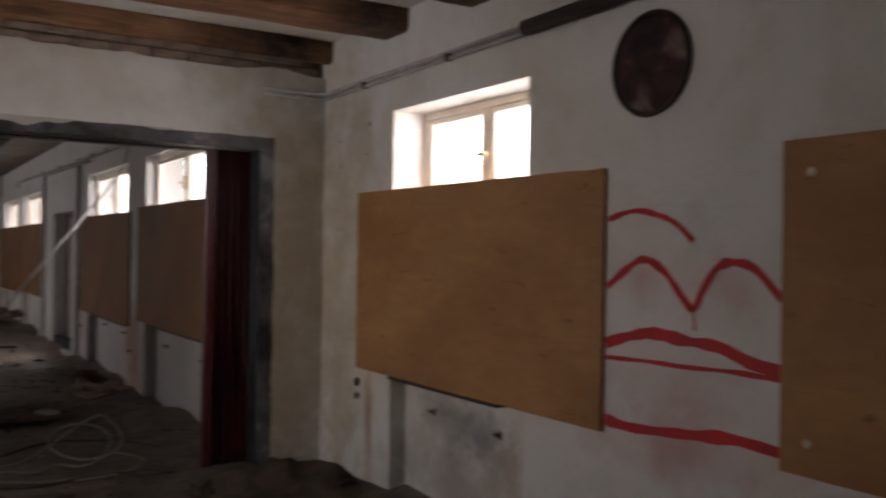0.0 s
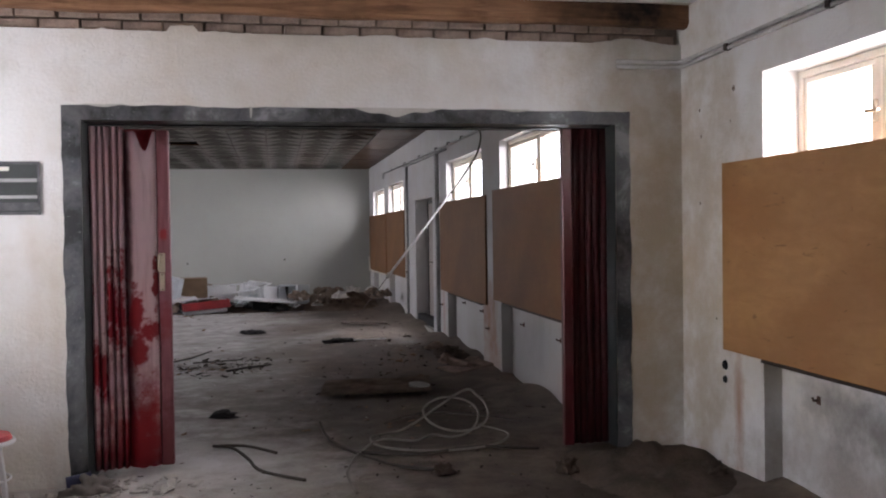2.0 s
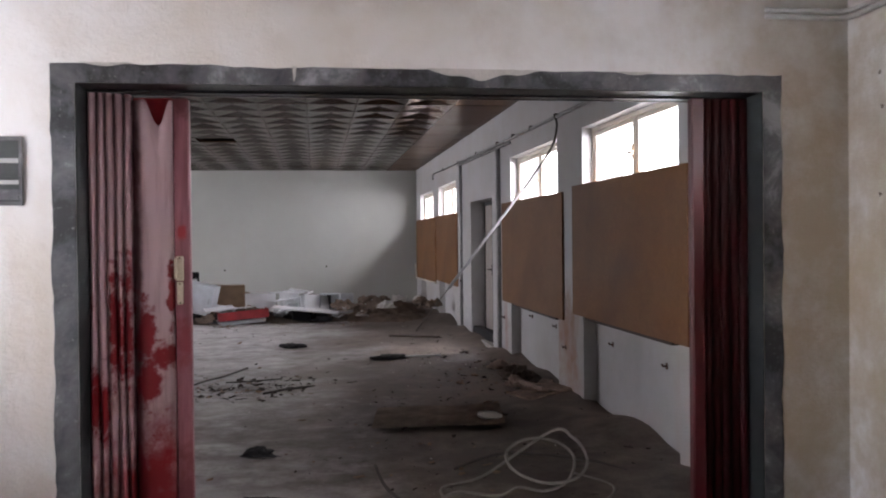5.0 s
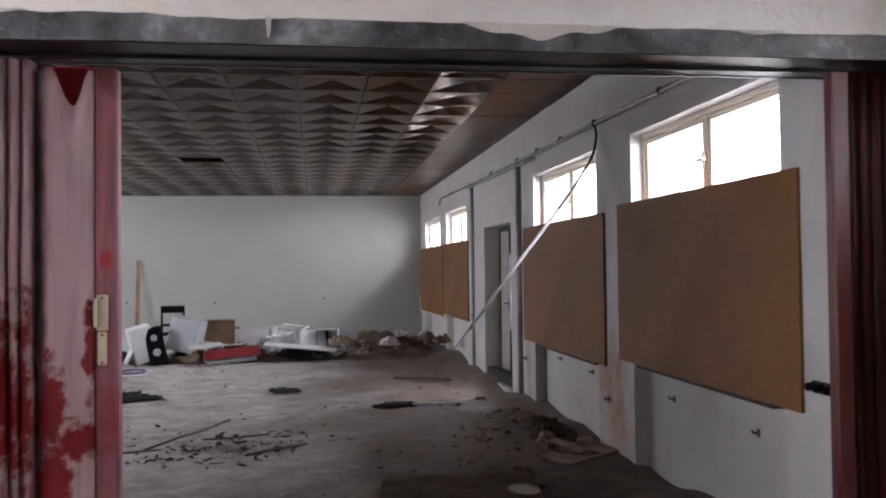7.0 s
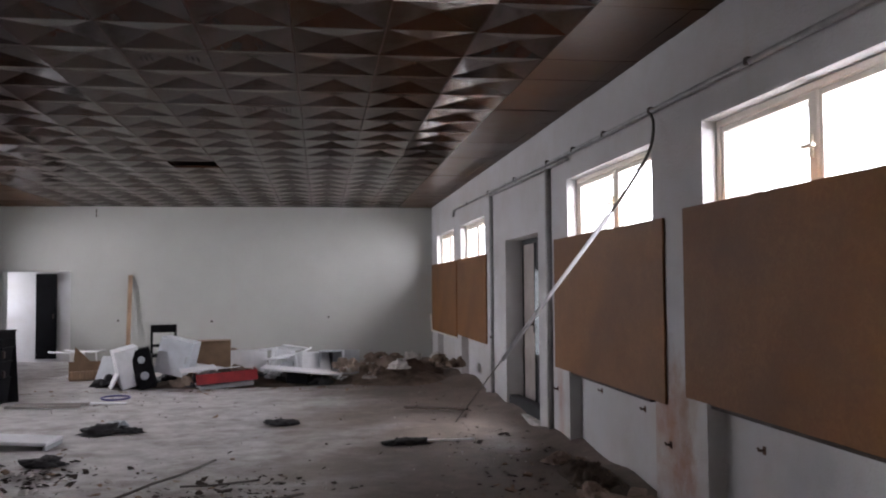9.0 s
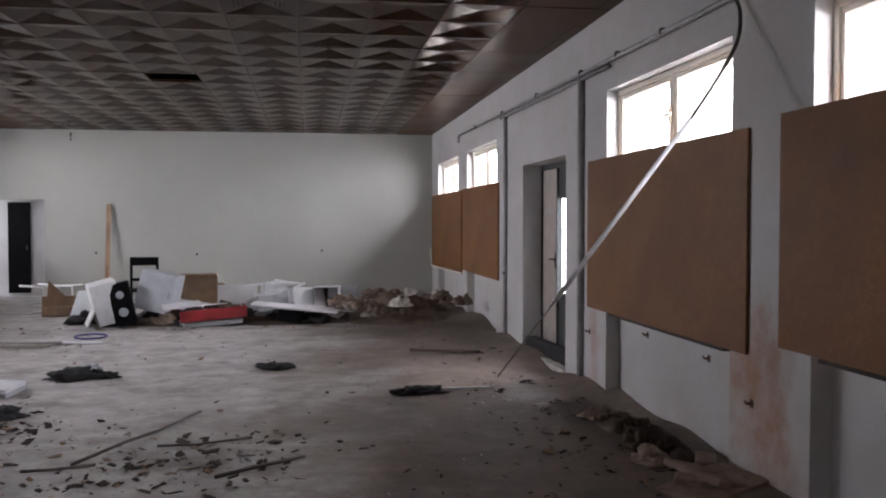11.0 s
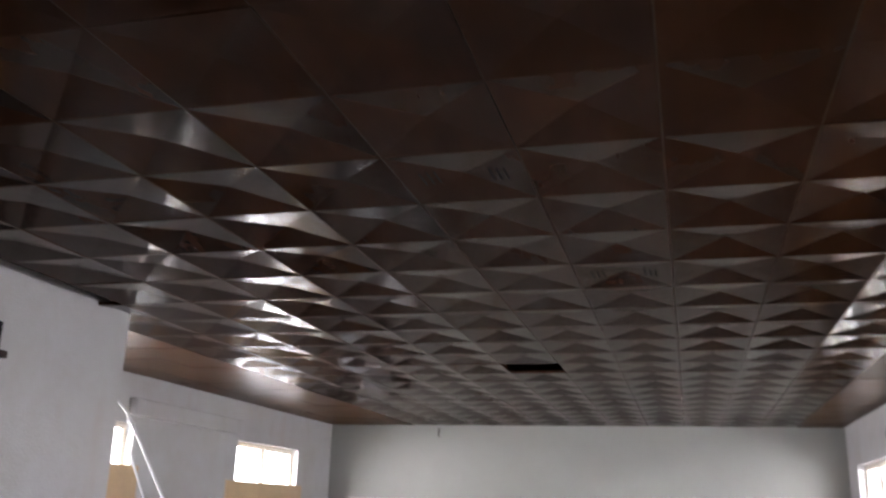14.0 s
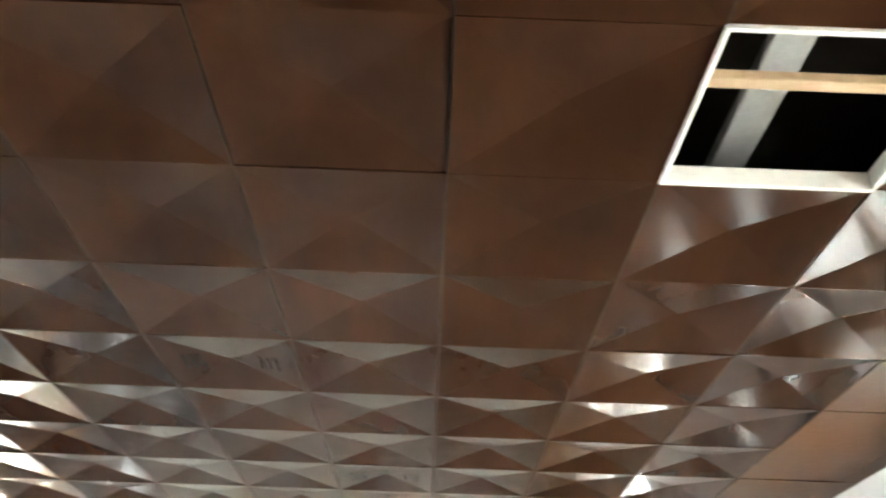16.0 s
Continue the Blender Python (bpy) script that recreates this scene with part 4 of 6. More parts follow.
conduit("wall_conduit", "thin grey conduits running round the corner under the ceiling",
        [[(3.14, YP - 0.02, 2.765), (XW1 - 0.06, YP - 0.02, 2.765), (XW1 - 0.02, YP - 0.06, 2.765), (XW1 - 0.02, 3.3, 2.775)],
         [(3.14, YP - 0.02, 2.8), (XW1 - 0.07, YP - 0.02, 2.8), (XW1 - 0.02, YP - 0.07, 2.8), (XW1 - 0.02, 3.3, 2.81)]], 0.015, M["whitepipe"], [(XW1 - 0.02, 4.13, 2.78), (XW1 - 0.02, 5.2, 2.775)])
conduit("heating_pipe", "thick dark rusty pipe under the ceiling beside a conduit", [[(XW1 - 0.05, 3.36, 2.79), (XW1 - 0.05, 2.0, 2.8), (XW1 - 0.05, -3.0, 2.8)]], 0.042, M["rustpipe"])
conduit("wall_conduit", "grey painted conduit along the top of the window wall",
        [[(XW - 0.03, YQ + 0.02, 2.76), (XW - 0.03, 12.93, 2.815), (XW - 0.03, 16.2, 2.855), (XW - 0.03, 19.45, 2.9), (XW - 0.03, 19.5, 2.78)],
         [(XW - 0.03, 12.2, 2.76), (XW - 0.03, 16.3, 2.81)]], 0.019, M["pipe"],
        [(XW - 0.03, y, 2.76 + (y - YQ) * 0.0105) for y in (7.2, 8.6, 10.05, 11.1, 12.0, 12.95, 14.5, 16.2, 18.0)])
conduit("wall_conduit", "upright grey conduit on the window wall", [[(XW - 0.025, 12.95, 2.8), (XW - 0.025, 12.95, 0.04)]], 0.034, M["pipe"], (), "upright conduits")
conduit("wall_conduit", "upright grey conduit on the window wall", [[(XW - 0.025, 16.05, 2.84), (XW - 0.025, 16.05, 0.04)]], 0.026, M["pipe"], [(XW - 0.03, 16.05, 0.85)], "upright conduits")
conduit("floor_pipe", "low white pipe under the boards by the end wall", [[(XW - 0.04, 22.75, 0.95), (XW - 0.04, 22.6, 0.62), (XW - 0.04, 19.2, 0.66)]], 0.018, M["whitepaint"])
cab = thing("hanging_conduit", "white plastic conduit strip hanging loose from the wall pipe", "conduit", pose(0, 0, 0))
tube("cable", [(XW - 0.04, 10.05, 2.79), (XW - 0.05, 9.95, 2.68), (3.02, 9.82, 2.48), (2.86, 9.72, 2.26), (2.68, 9.66, 2.03)], 0.011, M["cable"], cab, "dark loose cable end", False, True)
tube("strip", [(2.68, 9.66, 2.03), (1.92, 9.56, 1.09)], 0.014, M["white"], cab)
tube("wire", [(1.92, 9.56, 1.09), (1.62, 9.53, 0.72)], 0.004, M["hose"], cab)

# sockets, nail holes and rusty stubs modelled for mere smudges on the window wall
def bracket(x, y, z):
    ob = thing("wall_smudge_stub", "small rusty stub modelled in place of a wall smudge", "bracket", pose(x, y, z), "radiator brackets")
    part("plate", boxes((-0.005, 0, -0.018, 0.018, -0.024, 0.024), bevel=0.002), M["rust"], ob)
    tube("stub", [(-0.004, 0, 0), (-0.035, 0, 0.002), (-0.042, 0, 0.018)], 0.008, M["rust"], ob)


for y, z in ((11.7, 0.62), (10.65, 0.6), (8.8, 0.62), (7.6, 0.6)):
    bracket(XW + 0.12, y, z)
for y, z in ((12.75, 0.52), (9.86, 0.47)):
    bracket(XW, y, z)
for y, z in ((4.45, 0.62), (3.75, 0.6)):
    bracket(XW1 + 0.12, y, z)
sock = thing("wall_socket", "two open dark socket holes in the plaster", "socket", pose(XW1, 5.29, 0.66))
for dz, r in ((0.045, 0.034), (-0.05, 0.026)):
    bm = bmesh.new()
    bmesh.ops.create_cone(bm, cap_ends=True, segments=14, radius1=r, radius2=r * 0.8, depth=0.012, matrix=Matrix.Translation((-0.004, 0, dz)) @ Matrix.Rotation(radians(-90), 4, "Y"))
    part("box", bm, M["black"], sock)
elec = thing("junction_box", "row of three small dark cable stubs beside the board", "cable stubs", pose(XW, 6.72, 0.975))
for y in (-0.08, 0.0, 0.07):
    tube("stub", [(0, y, 0), (-0.03, y, 0.004), (-0.045, y + 0.02, -0.004)], 0.02, M["black"], elec)
part("plate", boxes((-0.012, 0, -0.11, 0.1, -0.03, 0.03), bevel=0.004), M["rustpipe"], elec)
hook = thing("ceiling_hook", "small dark hook at the top of the end wall", "hook", pose(-3.73, YF, 3.08))
tube("shank", [(0, 0, 0.08), (0, -0.03, 0.06), (0, -0.03, -0.06)], 0.016, M["rustpipe"], hook)
for x, z in ((-1.44, 0.86), (0.95, 0.92), (-3.3, 0.9)):
    s2 = thing("wall_box", "small dark socket hole in the end wall", "socket", pose(x, YF, z), "socket holes of the end wall")
    part("box", boxes((-0.02, 0.02, -0.008, 0, -0.02, 0.02), bevel=0.004), M["rustpipe"], s2)

# dark strips that stand in for the shadow gap below the boards
def shade_strip(x, y0, y1, z):
    ob = thing("board_shade", "dark strip standing in for the shade under a board", "batten", pose(x, (y0 + y1) / 2, z), "battens under the boards")
    h = (y1 - y0) / 2
    part("strip", boxes((-0.012, 0.1, -h, h, -0.022, 0.0), bevel=0.003), M["rustpipe"], ob)


shade_strip(XW1, 3.62, 4.84, 0.806)
shade_strip(XW, 7.2, 9.2, 0.826)
shade_strip(XW, 10.2, 12.25, 0.736)

# wall vent
vent = thing("wall_vent", "dark louvred vent with three pale slats in the partition", "vent", pose(-0.865, YP, 1.92))
part("backing", boxes((-0.145, 0.145, -0.006, 0, -0.165, 0.165)), M["doordark"], vent)
part("frame", boxes((-0.15, 0.15, -0.014, -0.006, 0.15, 0.168), (-0.15, 0.15, -0.014, -0.006, -0.168, -0.15), (0.135, 0.15, -0.014, -0.006, -0.15, 0.15), (-0.15, -0.135, -0.014, -0.006, -0.15, 0.15)), M["greypaint"], vent)
for z, h, m in ((0.05, 0.022, "pipe"), (-0.055, 0.02, "pipe"), (-0.004, 0.05, "doordark"), (-0.115, 0.05, "greypaint")):
    part("slat", boxes((-0.13, 0.13, -0.013, -0.0065, z - h / 2, z + h / 2)), M[m], vent)
part("broken_slat", boxes((-0.148, -0.03, -0.02, -0.0135, 0.108, 0.135), bevel=0.003), M["whitepaint"], vent, "broken white slat stub")

# nail holes with chipped rims on the front-room window wall
rnd = random.Random(77)
for y, z, r in ((5.62, 2.42, 0.013), (5.16, 2.5, 0.02), (5.6, 2.24, 0.012), (5.62, 1.78, 0.013), (5.2, 2.3, 0.009), (5.4, 1.0, 0.01)):
    hole = thing("nail_hole", "small brown nail hole chipped in the plaster", "nail hole", pose(XW1 - 0.002, y, z, rnd.uniform(0, 360), 0, 0), "nail holes in the front wall")
    bm = bmesh.new()
    ring = [bm.verts.new((0, r * rnd.uniform(0.6, 1.3) * math.cos(k * math.pi / 5), r * rnd.uniform(0.6, 1.3) * math.sin(k * math.pi / 5))) for k in range(10)]
    core = bm.verts.new((-0.004, 0, 0))
    for k in range(10):
        bm.faces.new((ring[k], core, ring[(k + 1) % 10]))
    bmesh.ops.recalc_face_normals(bm, faces=bm.faces)
    part("chip", bm, M["mortar"], hole)

# round flue cover
def smeared_black():
    m, n, l, b = mat("sooty_disc", 0.75, 0, 0.3)
    v = objcoords(n, l)
    a = noise_tex(n, l, v, 4.5, 4, 0.55, 0.6)
    c = ramp(n, l, a, (0.4, (0.02, 0.012, 0.012)), (0.55, (0.07, 0.03, 0.028)), (0.66, (0.2, 0.15, 0.14)))
    l.new(c, b.inputs["Base Color"])
    bump(n, l, b, a, 0.3, 0.01)
    return m


M["soot"] = smeared_black()
flue = thing("flue_cover", "round sooty flue cover with reddish smears on the wall", "flue cover", pose(XW1, 2.51, 2.465, 0, -90, 0))
bm = bmesh.new()
bmesh.ops.create_cone(bm, cap_ends=True, segments=40, radius1=0.225, radius2=0.2, depth=0.014, matrix=Matrix.Translation((0, 0, 0.007)))
part("disc", bm, M["soot"], flue)
tube("rim", [(0.222 * math.cos(a * math.pi / 18), 0.222 * math.sin(a * math.pi / 18), 0.012) for a in range(36)], 0.012, M["rustpipe"], flue, "", True)

# graffiti
def stroke(parent, pts, width, seed):
    """One sprayed line on the front-room window wall, as a thin raised ribbon of uneven width."""
    bm = bmesh.new()
    fine = []
    for k in range(len(pts) - 1):
        p0, p1, p2, p3 = (Vector(pts[max(0, min(len(pts) - 1, k + d))]) for d in (-1, 0, 1, 2))
        for s in range(8):
            t = s / 8
            fine.append(0.5 * (2 * p1 + (p2 - p0) * t + (2 * p0 - 5 * p1 + 4 * p2 - p3) * t * t + (3 * p1 - p0 - 3 * p2 + p3) * t ** 3))
    fine.append(Vector(pts[-1]))
    prev = None
    for k, p in enumerate(fine):
        d = (fine[min(len(fine) - 1, k + 1)] - fine[max(0, k - 1)]).normalized()
        w = width * (0.42 + 0.22 * noise.noise((k * 0.21, seed, 0)))
        nrm = Vector((-d.y, d.x))
        a, b = p + nrm * w, p - nrm * w
        cur = (bm.verts.new((XW1 - 0.003, a.x, a.y)), bm.verts.new((XW1 - 0.003, b.x, b.y)))
        if prev:
            bm.faces.new((prev[0], cur[0], cur[1], prev[1]))
        prev = cur
    return part("stroke", bm, M["graffiti"], parent)


graf = thing("graffiti", "loose red spray-painted curves on the white wall", "graffiti", pose(0, 0, 0))
stroke(graf, [(2.77, 1.79), (2.6, 1.825), (2.45, 1.8), (2.35, 1.76), (2.26, 1.69)], 0.03, 1)
stroke(graf, [(2.77, 1.48), (2.65, 1.56), (2.54, 1.61), (2.42, 1.56), (2.32, 1.46), (2.255, 1.41), (2.2, 1.5), (2.13, 1.585), (2.05, 1.605), (1.95, 1.58), (1.83, 1.47)], 0.042, 2)
stroke(graf, [(2.775, 1.22), (2.6, 1.27), (2.47, 1.29), (2.3, 1.275), (2.12, 1.265), (1.97, 1.22), (1.83, 1.2)], 0.06, 3)
stroke(graf, [(2.775, 1.155), (2.5, 1.165), (2.3, 1.165), (2.05, 1.175), (1.83, 1.17)], 0.024, 4)
stroke(graf, [(2.775, 0.87), (2.6, 0.86), (2.3, 0.885), (2.05, 0.91), (1.83, 0.9)], 0.055, 5)
stroke(graf, [(2.255, 1.41), (2.25, 1.36), (2.245, 1.32)], 0.014, 6)

# ---- side door of the hall ----
d1 = tagged(new("door_1"), "grey-brown closed door leaf in a deep plain doorway", "door", "", "structure")
xd = XW + 0.22
part("leaf", boxes((xd + 0.004, xd + 0.048, 14.56, DOOR[1] - 0.065, 0.06, DOOR[2] - 0.065), bevel=0.004), M["doorgrey"], d1)
part("edge_strip", boxes((xd - 0.012, xd + 0.05, 14.54, 14.56, 0.06, DOOR[2] - 0.065), bevel=0.003), M["doordark"], d1)
hn = part("door_handle", boxes((xd - 0.008, xd, 14.6, 14.64, 0.98, 1.16), bevel=0.002), M["rustpipe"], d1)
tube("lever", [(xd - 0.008, 14.62, 1.08), (xd - 0.05, 14.62, 1.08), (xd - 0.05, 14.72, 1.08)], 0.009, M["rustpipe"], hn)
d4 = tagged(new("door_4"), "dark door leaf with its middle pane missing, daylight showing through", "door", "", "structure")
part("lower_panel", boxes((xd + 0.01, xd + 0.05, DOOR[0] + 0.055, 14.535, 0.06, 0.72), bevel=0.004), M["doordark"], d4)
part("upper_panel", boxes((xd + 0.01, xd + 0.05, DOOR[0] + 0.055, 14.535, 1.74, DOOR[2] - 0.065), bevel=0.004), M["doordark"], d4)
part("stile", boxes((xd + 0.01, xd + 0.05, DOOR[0] + 0.055, DOOR[0] + 0.09, 0.721, 1.739), bevel=0.004), M["doordark"], d4)
df = tagged(new("door_frame_1"), "dark painted frame of the side doorway", "door frame", "", "structure")
part("jamb", boxes((xd, xd + 0.07, DOOR[1] - 0.06, DOOR[1] - 0.003, 0, DOOR[2] - 0.06)), M["black"], df)
part("jamb", boxes((xd, xd + 0.07, DOOR[0] + 0.003, DOOR[0] + 0.05, 0, DOOR[2] - 0.06)), M["black"], df)
part("head", boxes((xd, xd + 0.07, DOOR[0] + 0.003, DOOR[1] - 0.003, DOOR[2] - 0.06, DOOR[2] - 0.003)), M["doordark"], df)
step = thing("threshold_block", "black timber block lying across the doorway sill", "timber", pose(XW + 0.11, 14.4, 0.06, 0, 0, 3))
part("timber", boxes((-0.07, 0.07, -0.72, 0.72, -0.06, 0.12), bevel=0.015), M["darkrag"], step)
structure("door_sill", boxes((XW - 0.02, XW + 0.42, DOOR[0] + 0.01, DOOR[1] - 0.01, -0.05, 0.045), bevel=0.01), M["chips"], "pale worn concrete door sill", "sill")
# dark opening on the side block
d2 = tagged(new("door_2"), "dark green-grey cupboard door high on the side wall", "door", "", "structure")
part("leaf", boxes((XB, XB + 0.03, 10.9, 11.82, 0.6, 2.85), bevel=0.004), M["doordark"], d2)
part("frame_strip", boxes((XB, XB + 0.036, 11.82, 11.86, 0.6, 2.88), bevel=0.003), M["black"], d2)
part("hinge", boxes((XB, XB + 0.05, 11.86, 11.93, 2.64, 2.69), bevel=0.004), M["rustpipe"], d2)
# far door in the back room
d3 = tagged(new("door_3"), "narrow dark door in the small back room", "door", "", "structure")
part("leaf", boxes((-5.25, -4.83, 24.0, 24.04, 0.06, 1.88), bevel=0.004), M["black"], d3)
part("door_handle", boxes((-4.9, -4.87, 23.96, 24.0, 0.92, 1.02), bevel=0.004), M["rustpipe"], d3)
structure("wall_back_room", boxes((-6.5, -3.6, 24.045, 24.2, 0, 2.9)), M["plaster"], "white wall with a dark door in the small back room", "wall")
# boxed pipe chase on the far left wall
structure("trim_pipe_box", boxes((XL, XL + 0.1, 16.35, 19.1, 2.72, 2.93), bevel=0.01), M["plaster"], "plastered pipe casing on the left wall", "pipe casing")

# ---- ceiling opening and vents ----
hx0, hx1, hy0, hy1 = CX + TX, CX + 2 * TX, CY - TY, CY
hf = thing("ceiling_hatch", "open ceiling panel with a white frame, batten and duct showing", "hatch", pose(0, 0, 0))
w = 0.011
part("frame", boxes((hx0 - 0.004, hx1 + 0.004, hy0 - 0.004, hy0 + w, ZC - 0.012, ZC + 0.05), (hx0 - 0.004, hx1 + 0.004, hy1 - w, hy1 + 0.004, ZC - 0.012, ZC + 0.05),
                    (hx0 - 0.004, hx0 + w, hy0 + w, hy1 - w, ZC - 0.012, ZC + 0.05), (hx1 - w, hx1 + 0.004, hy0 + w, hy1 - w, ZC - 0.012, ZC + 0.05), bevel=0.003), M["whitepaint"], hf)
part("batten", boxes((hx0 + w, hx1 - w, hy0 + 0.2, hy0 + 0.24, ZC + 0.02, ZC + 0.05), bevel=0.003), M["batten"], hf)
part("duct", boxes((hx0 + 0.2, hx0 + 0.31, hy0 - 0.4, hy1 + 0.5, ZC + 0.16, ZC + 0.2), bevel=0.004), M["duct"], hf)


def vent_slots(i, j):
    """Slotted panel: two rows of short dark slots on the slopes of one sunken panel."""
    xc, yc = CX + (i + 0.5) * TX, CY + (j + 0.5) * TY
    ob = thing("ceiling_vent", "slotted brown vent panel in the ceiling", "vent", pose(xc, yc, ZC), "slotted ceiling panels")
    for side in (-1, 1):
        for k in range(3):
            d = 0.13 + 0.035 * k
            z = 0.034 * (1 - d / 0.3) + 0.002
            L = 0.07
            part("slot", boxes((side * d - 0.004, side * d + 0.004, -L, L, z - 0.008, z + 0.001)), M["black"], ob)


vent_slots(-2, 2)
vent_slots(-1, 5)

# ---- loose furniture ----
def black_chair(m, label):
    ob = thing("chair", label, "chair", m, "black chairs")
    for x in (-0.19, 0.19):
        part("back_post", boxes((x - 0.018, x + 0.018, 0.17, 0.205, 0.0, 0.95), bevel=0.006), M["black"], ob)
        part("leg", boxes((x - 0.018, x + 0.018, -0.205, -0.17, 0.0, 0.44), bevel=0.006), M["black"], ob)
    part("top_rail", boxes((-0.2, 0.2, 0.168, 0.208, 0.82, 0.95), bevel=0.012), M["black"], ob)
    part("lower_rail", boxes((-0.172, 0.172, 0.176, 0.2, 0.58, 0.63), bevel=0.006), M["black"], ob)
    part("seat", boxes((-0.21, 0.21, -0.21, 0.2, 0.44, 0.475), bevel=0.012), M["black"], ob)
    part("stretcher", boxes((-0.172, 0.172, -0.198, -0.178, 0.2, 0.23)), M["black"], ob)
    return ob


black_chair(pose(-4.42, 17.38, 0, 0, -4, 35), "black wooden chair standing beside a black cabinet")
black_chair(pose(-1.78, 19.1, 0, 0, 0, 5), "black wooden chair half buried behind white cabinets")

# overturned black cabinet
bc = thing("cabinet", "big black cabinet with battered edges and papers on top", "cabinet", pose(-3.86, 17.05, 0, 0, 0, -6))
part("body", boxes((-0.36, 0.36, -0.2, 0.28, 0.02, 0.97), bevel=0.012), M["black"], bc)
part("top", boxes((-0.34, 0.37, -0.22, 0.3, 0.97, 0.99), bevel=0.006), M["black"], bc)
part("door", boxes((-0.35, -0.01, -0.222, -0.202, 0.06, 0.92), bevel=0.004), M["black"], bc)
part("door", boxes((0.01, 0.35, -0.222, -0.202, 0.06, 0.92), bevel=0.004), M["black"], bc)
part("plinth", boxes((-0.62, 0.38, -0.3, 0.2, 0.0, 0.38), bevel=0.03), M["black"], bc)
for z, a, b in ((0.12, 0.03, 0.02), (0.33, 0.02, 0.03), (0.55, 0.03, 0.02), (0.74, 0.02, 0.045), (0.86, 0.03, 0.02)):
    part("shelf", boxes((-0.36 - a, 0.36 + b, -0.235, 0.2, z, z + 0.022), bevel=0.003), M["black"], bc)
for z in (0.35, 0.62):
    part("hinge", boxes((0.36, 0.39, -0.15, -0.1, z, z + 0.09), bevel=0.004), M["rustpipe"], bc)
pp = thing("papers", "small pale papers and a dark dish on a black cabinet", "papers", pose(-3.86, 17.1, 0.991))
part("sheet", boxes((-0.12, 0.1, -0.12, 0.02, 0.0, 0.02), bevel=0.003), M["white"], pp)
part("dish", boxes((-0.16, -0.02, -0.02, 0.1, 0.02, 0.055), bevel=0.012), M["black"], pp)


def carcass(name, label, m, w, d, h, mat_out, mat_in, doors=1, t=0.02):
    """An open-fronted laminate unit: sides, top, bottom, back, and a loose door."""
    ob = thing(name, label, "cabinet", m, "wrecked white cabinets")
    part("side", boxes((-w / 2, -w / 2 + t, -d / 2, d / 2, 0, h), bevel=0.003), mat_out, ob)
    part("side", boxes((w / 2 - t, w / 2, -d / 2, d / 2, 0, h), bevel=0.003), mat_out, ob)
    part("top", boxes((-w / 2 + t, w / 2 - t, -d / 2, d / 2, h - t, h), bevel=0.003), mat_out, ob)
    part("bottom", boxes((-w / 2 + t, w / 2 - t, -d / 2, d / 2, 0, t), bevel=0.003), mat_out, ob)
    part("back", boxes((-w / 2 + t, w / 2 - t, d / 2 - 0.01, d / 2, t, h - t)), mat_in, ob)
    if doors:
        dr = part("door", boxes((-w / 2 + 0.004, w / 2 - 0.004, -d / 2 - t, -d / 2 - 0.003, 0.004, h - 0.004), bevel=0.004), mat_out, ob)
        part("handle", boxes((w / 2 - 0.07, w / 2 - 0.055, -d / 2 - t - 0.022, -d / 2 - t, h * 0.4, h * 0.6), bevel=0.003), M["greylam"], dr)
    return ob


carcass("cabinet", "white cabinet with grey edges tipped on its corner", pose(-2.1, 18.35, 0.06, 4, -14, 22), 0.36, 0.3, 0.6, M["white"], M["greylam"])
carcass("cabinet", "pale blue-white cabinet lying tilted on black debris", pose(-1.52, 18.6, 0.2, 0, 13, -8), 0.52, 0.42, 0.56, M["bluegrey"], M["greylam"])
lp = thing("panel", "white cabinet panel leaning against a tipped cabinet", "panel", pose(-2.42, 18.3, 0.02, 0, 24, 18))
part("sheet", boxes((-0.012, 0.012, -0.2, 0.2, 0, 0.6), bevel=0.003), M["white"], lp)
bu = thing("loudspeaker", "black box with two pale round holes among white cabinets", "loudspeaker", pose(-1.86, 18.3, 0.02, 0, -12, 8))
part("body", boxes((-0.14, 0.14, -0.12, 0.16, 0.0, 0.62), bevel=0.012), M["black"], bu)
for z, r in ((0.2, 0.07), (0.45, 0.06)):
    bm = bmesh.new()
    bmesh.ops.create_cone(bm, cap_ends=True, segments=20, radius1=r, radius2=r * 0.75, depth=0.012, matrix=Matrix.Translation((0, -0.122, z)) @ Matrix.Rotation(radians(90), 4, "X"))
    part("cone", bm, M["greylam"], bu)
bx = thing("cardboard_box", "brown cardboard box standing open behind the rubbish", "box", pose(-0.98, 19.3, 0.02, 0, 0, 6))
part("body", boxes((-0.27, 0.27, -0.2, 0.2, 0.0, 0.66), bevel=0.006), M["cardboard"], bx)
part("flap", boxes((-0.27, 0.27, -0.3, -0.205, 0.655, 0.663)), M["cardboard"], bx)
part("flap", boxes((0.272, 0.36, -0.18, 0.2, 0.5, 0.508)), M["cardboard"], bx)
rb = thing("drawer", "red lacquered drawer unit lying crushed on the floor", "drawer", pose(-0.66, 18.25, 0.02, 0, -4, 9))
part("front", boxes((-0.46, 0.46, -0.27, -0.25, 0.09, 0.25), bevel=0.005), M["redfront"], rb)
part("side", boxes((-0.46, -0.44, -0.25, 0.25, 0.1, 0.24), bevel=0.004), M["redfront"], rb)
part("side", boxes((0.44, 0.46, -0.25, 0.25, 0.1, 0.24), bevel=0.004), M["redfront"], rb)
part("bottom", boxes((-0.44, 0.44, -0.25, 0.25, 0.08, 0.1)), M["darkrag"], rb)
part("base", boxes((-0.42, 0.4, -0.22, 0.2, 0.0, 0.08), bevel=0.02), M["greylam"], rb)
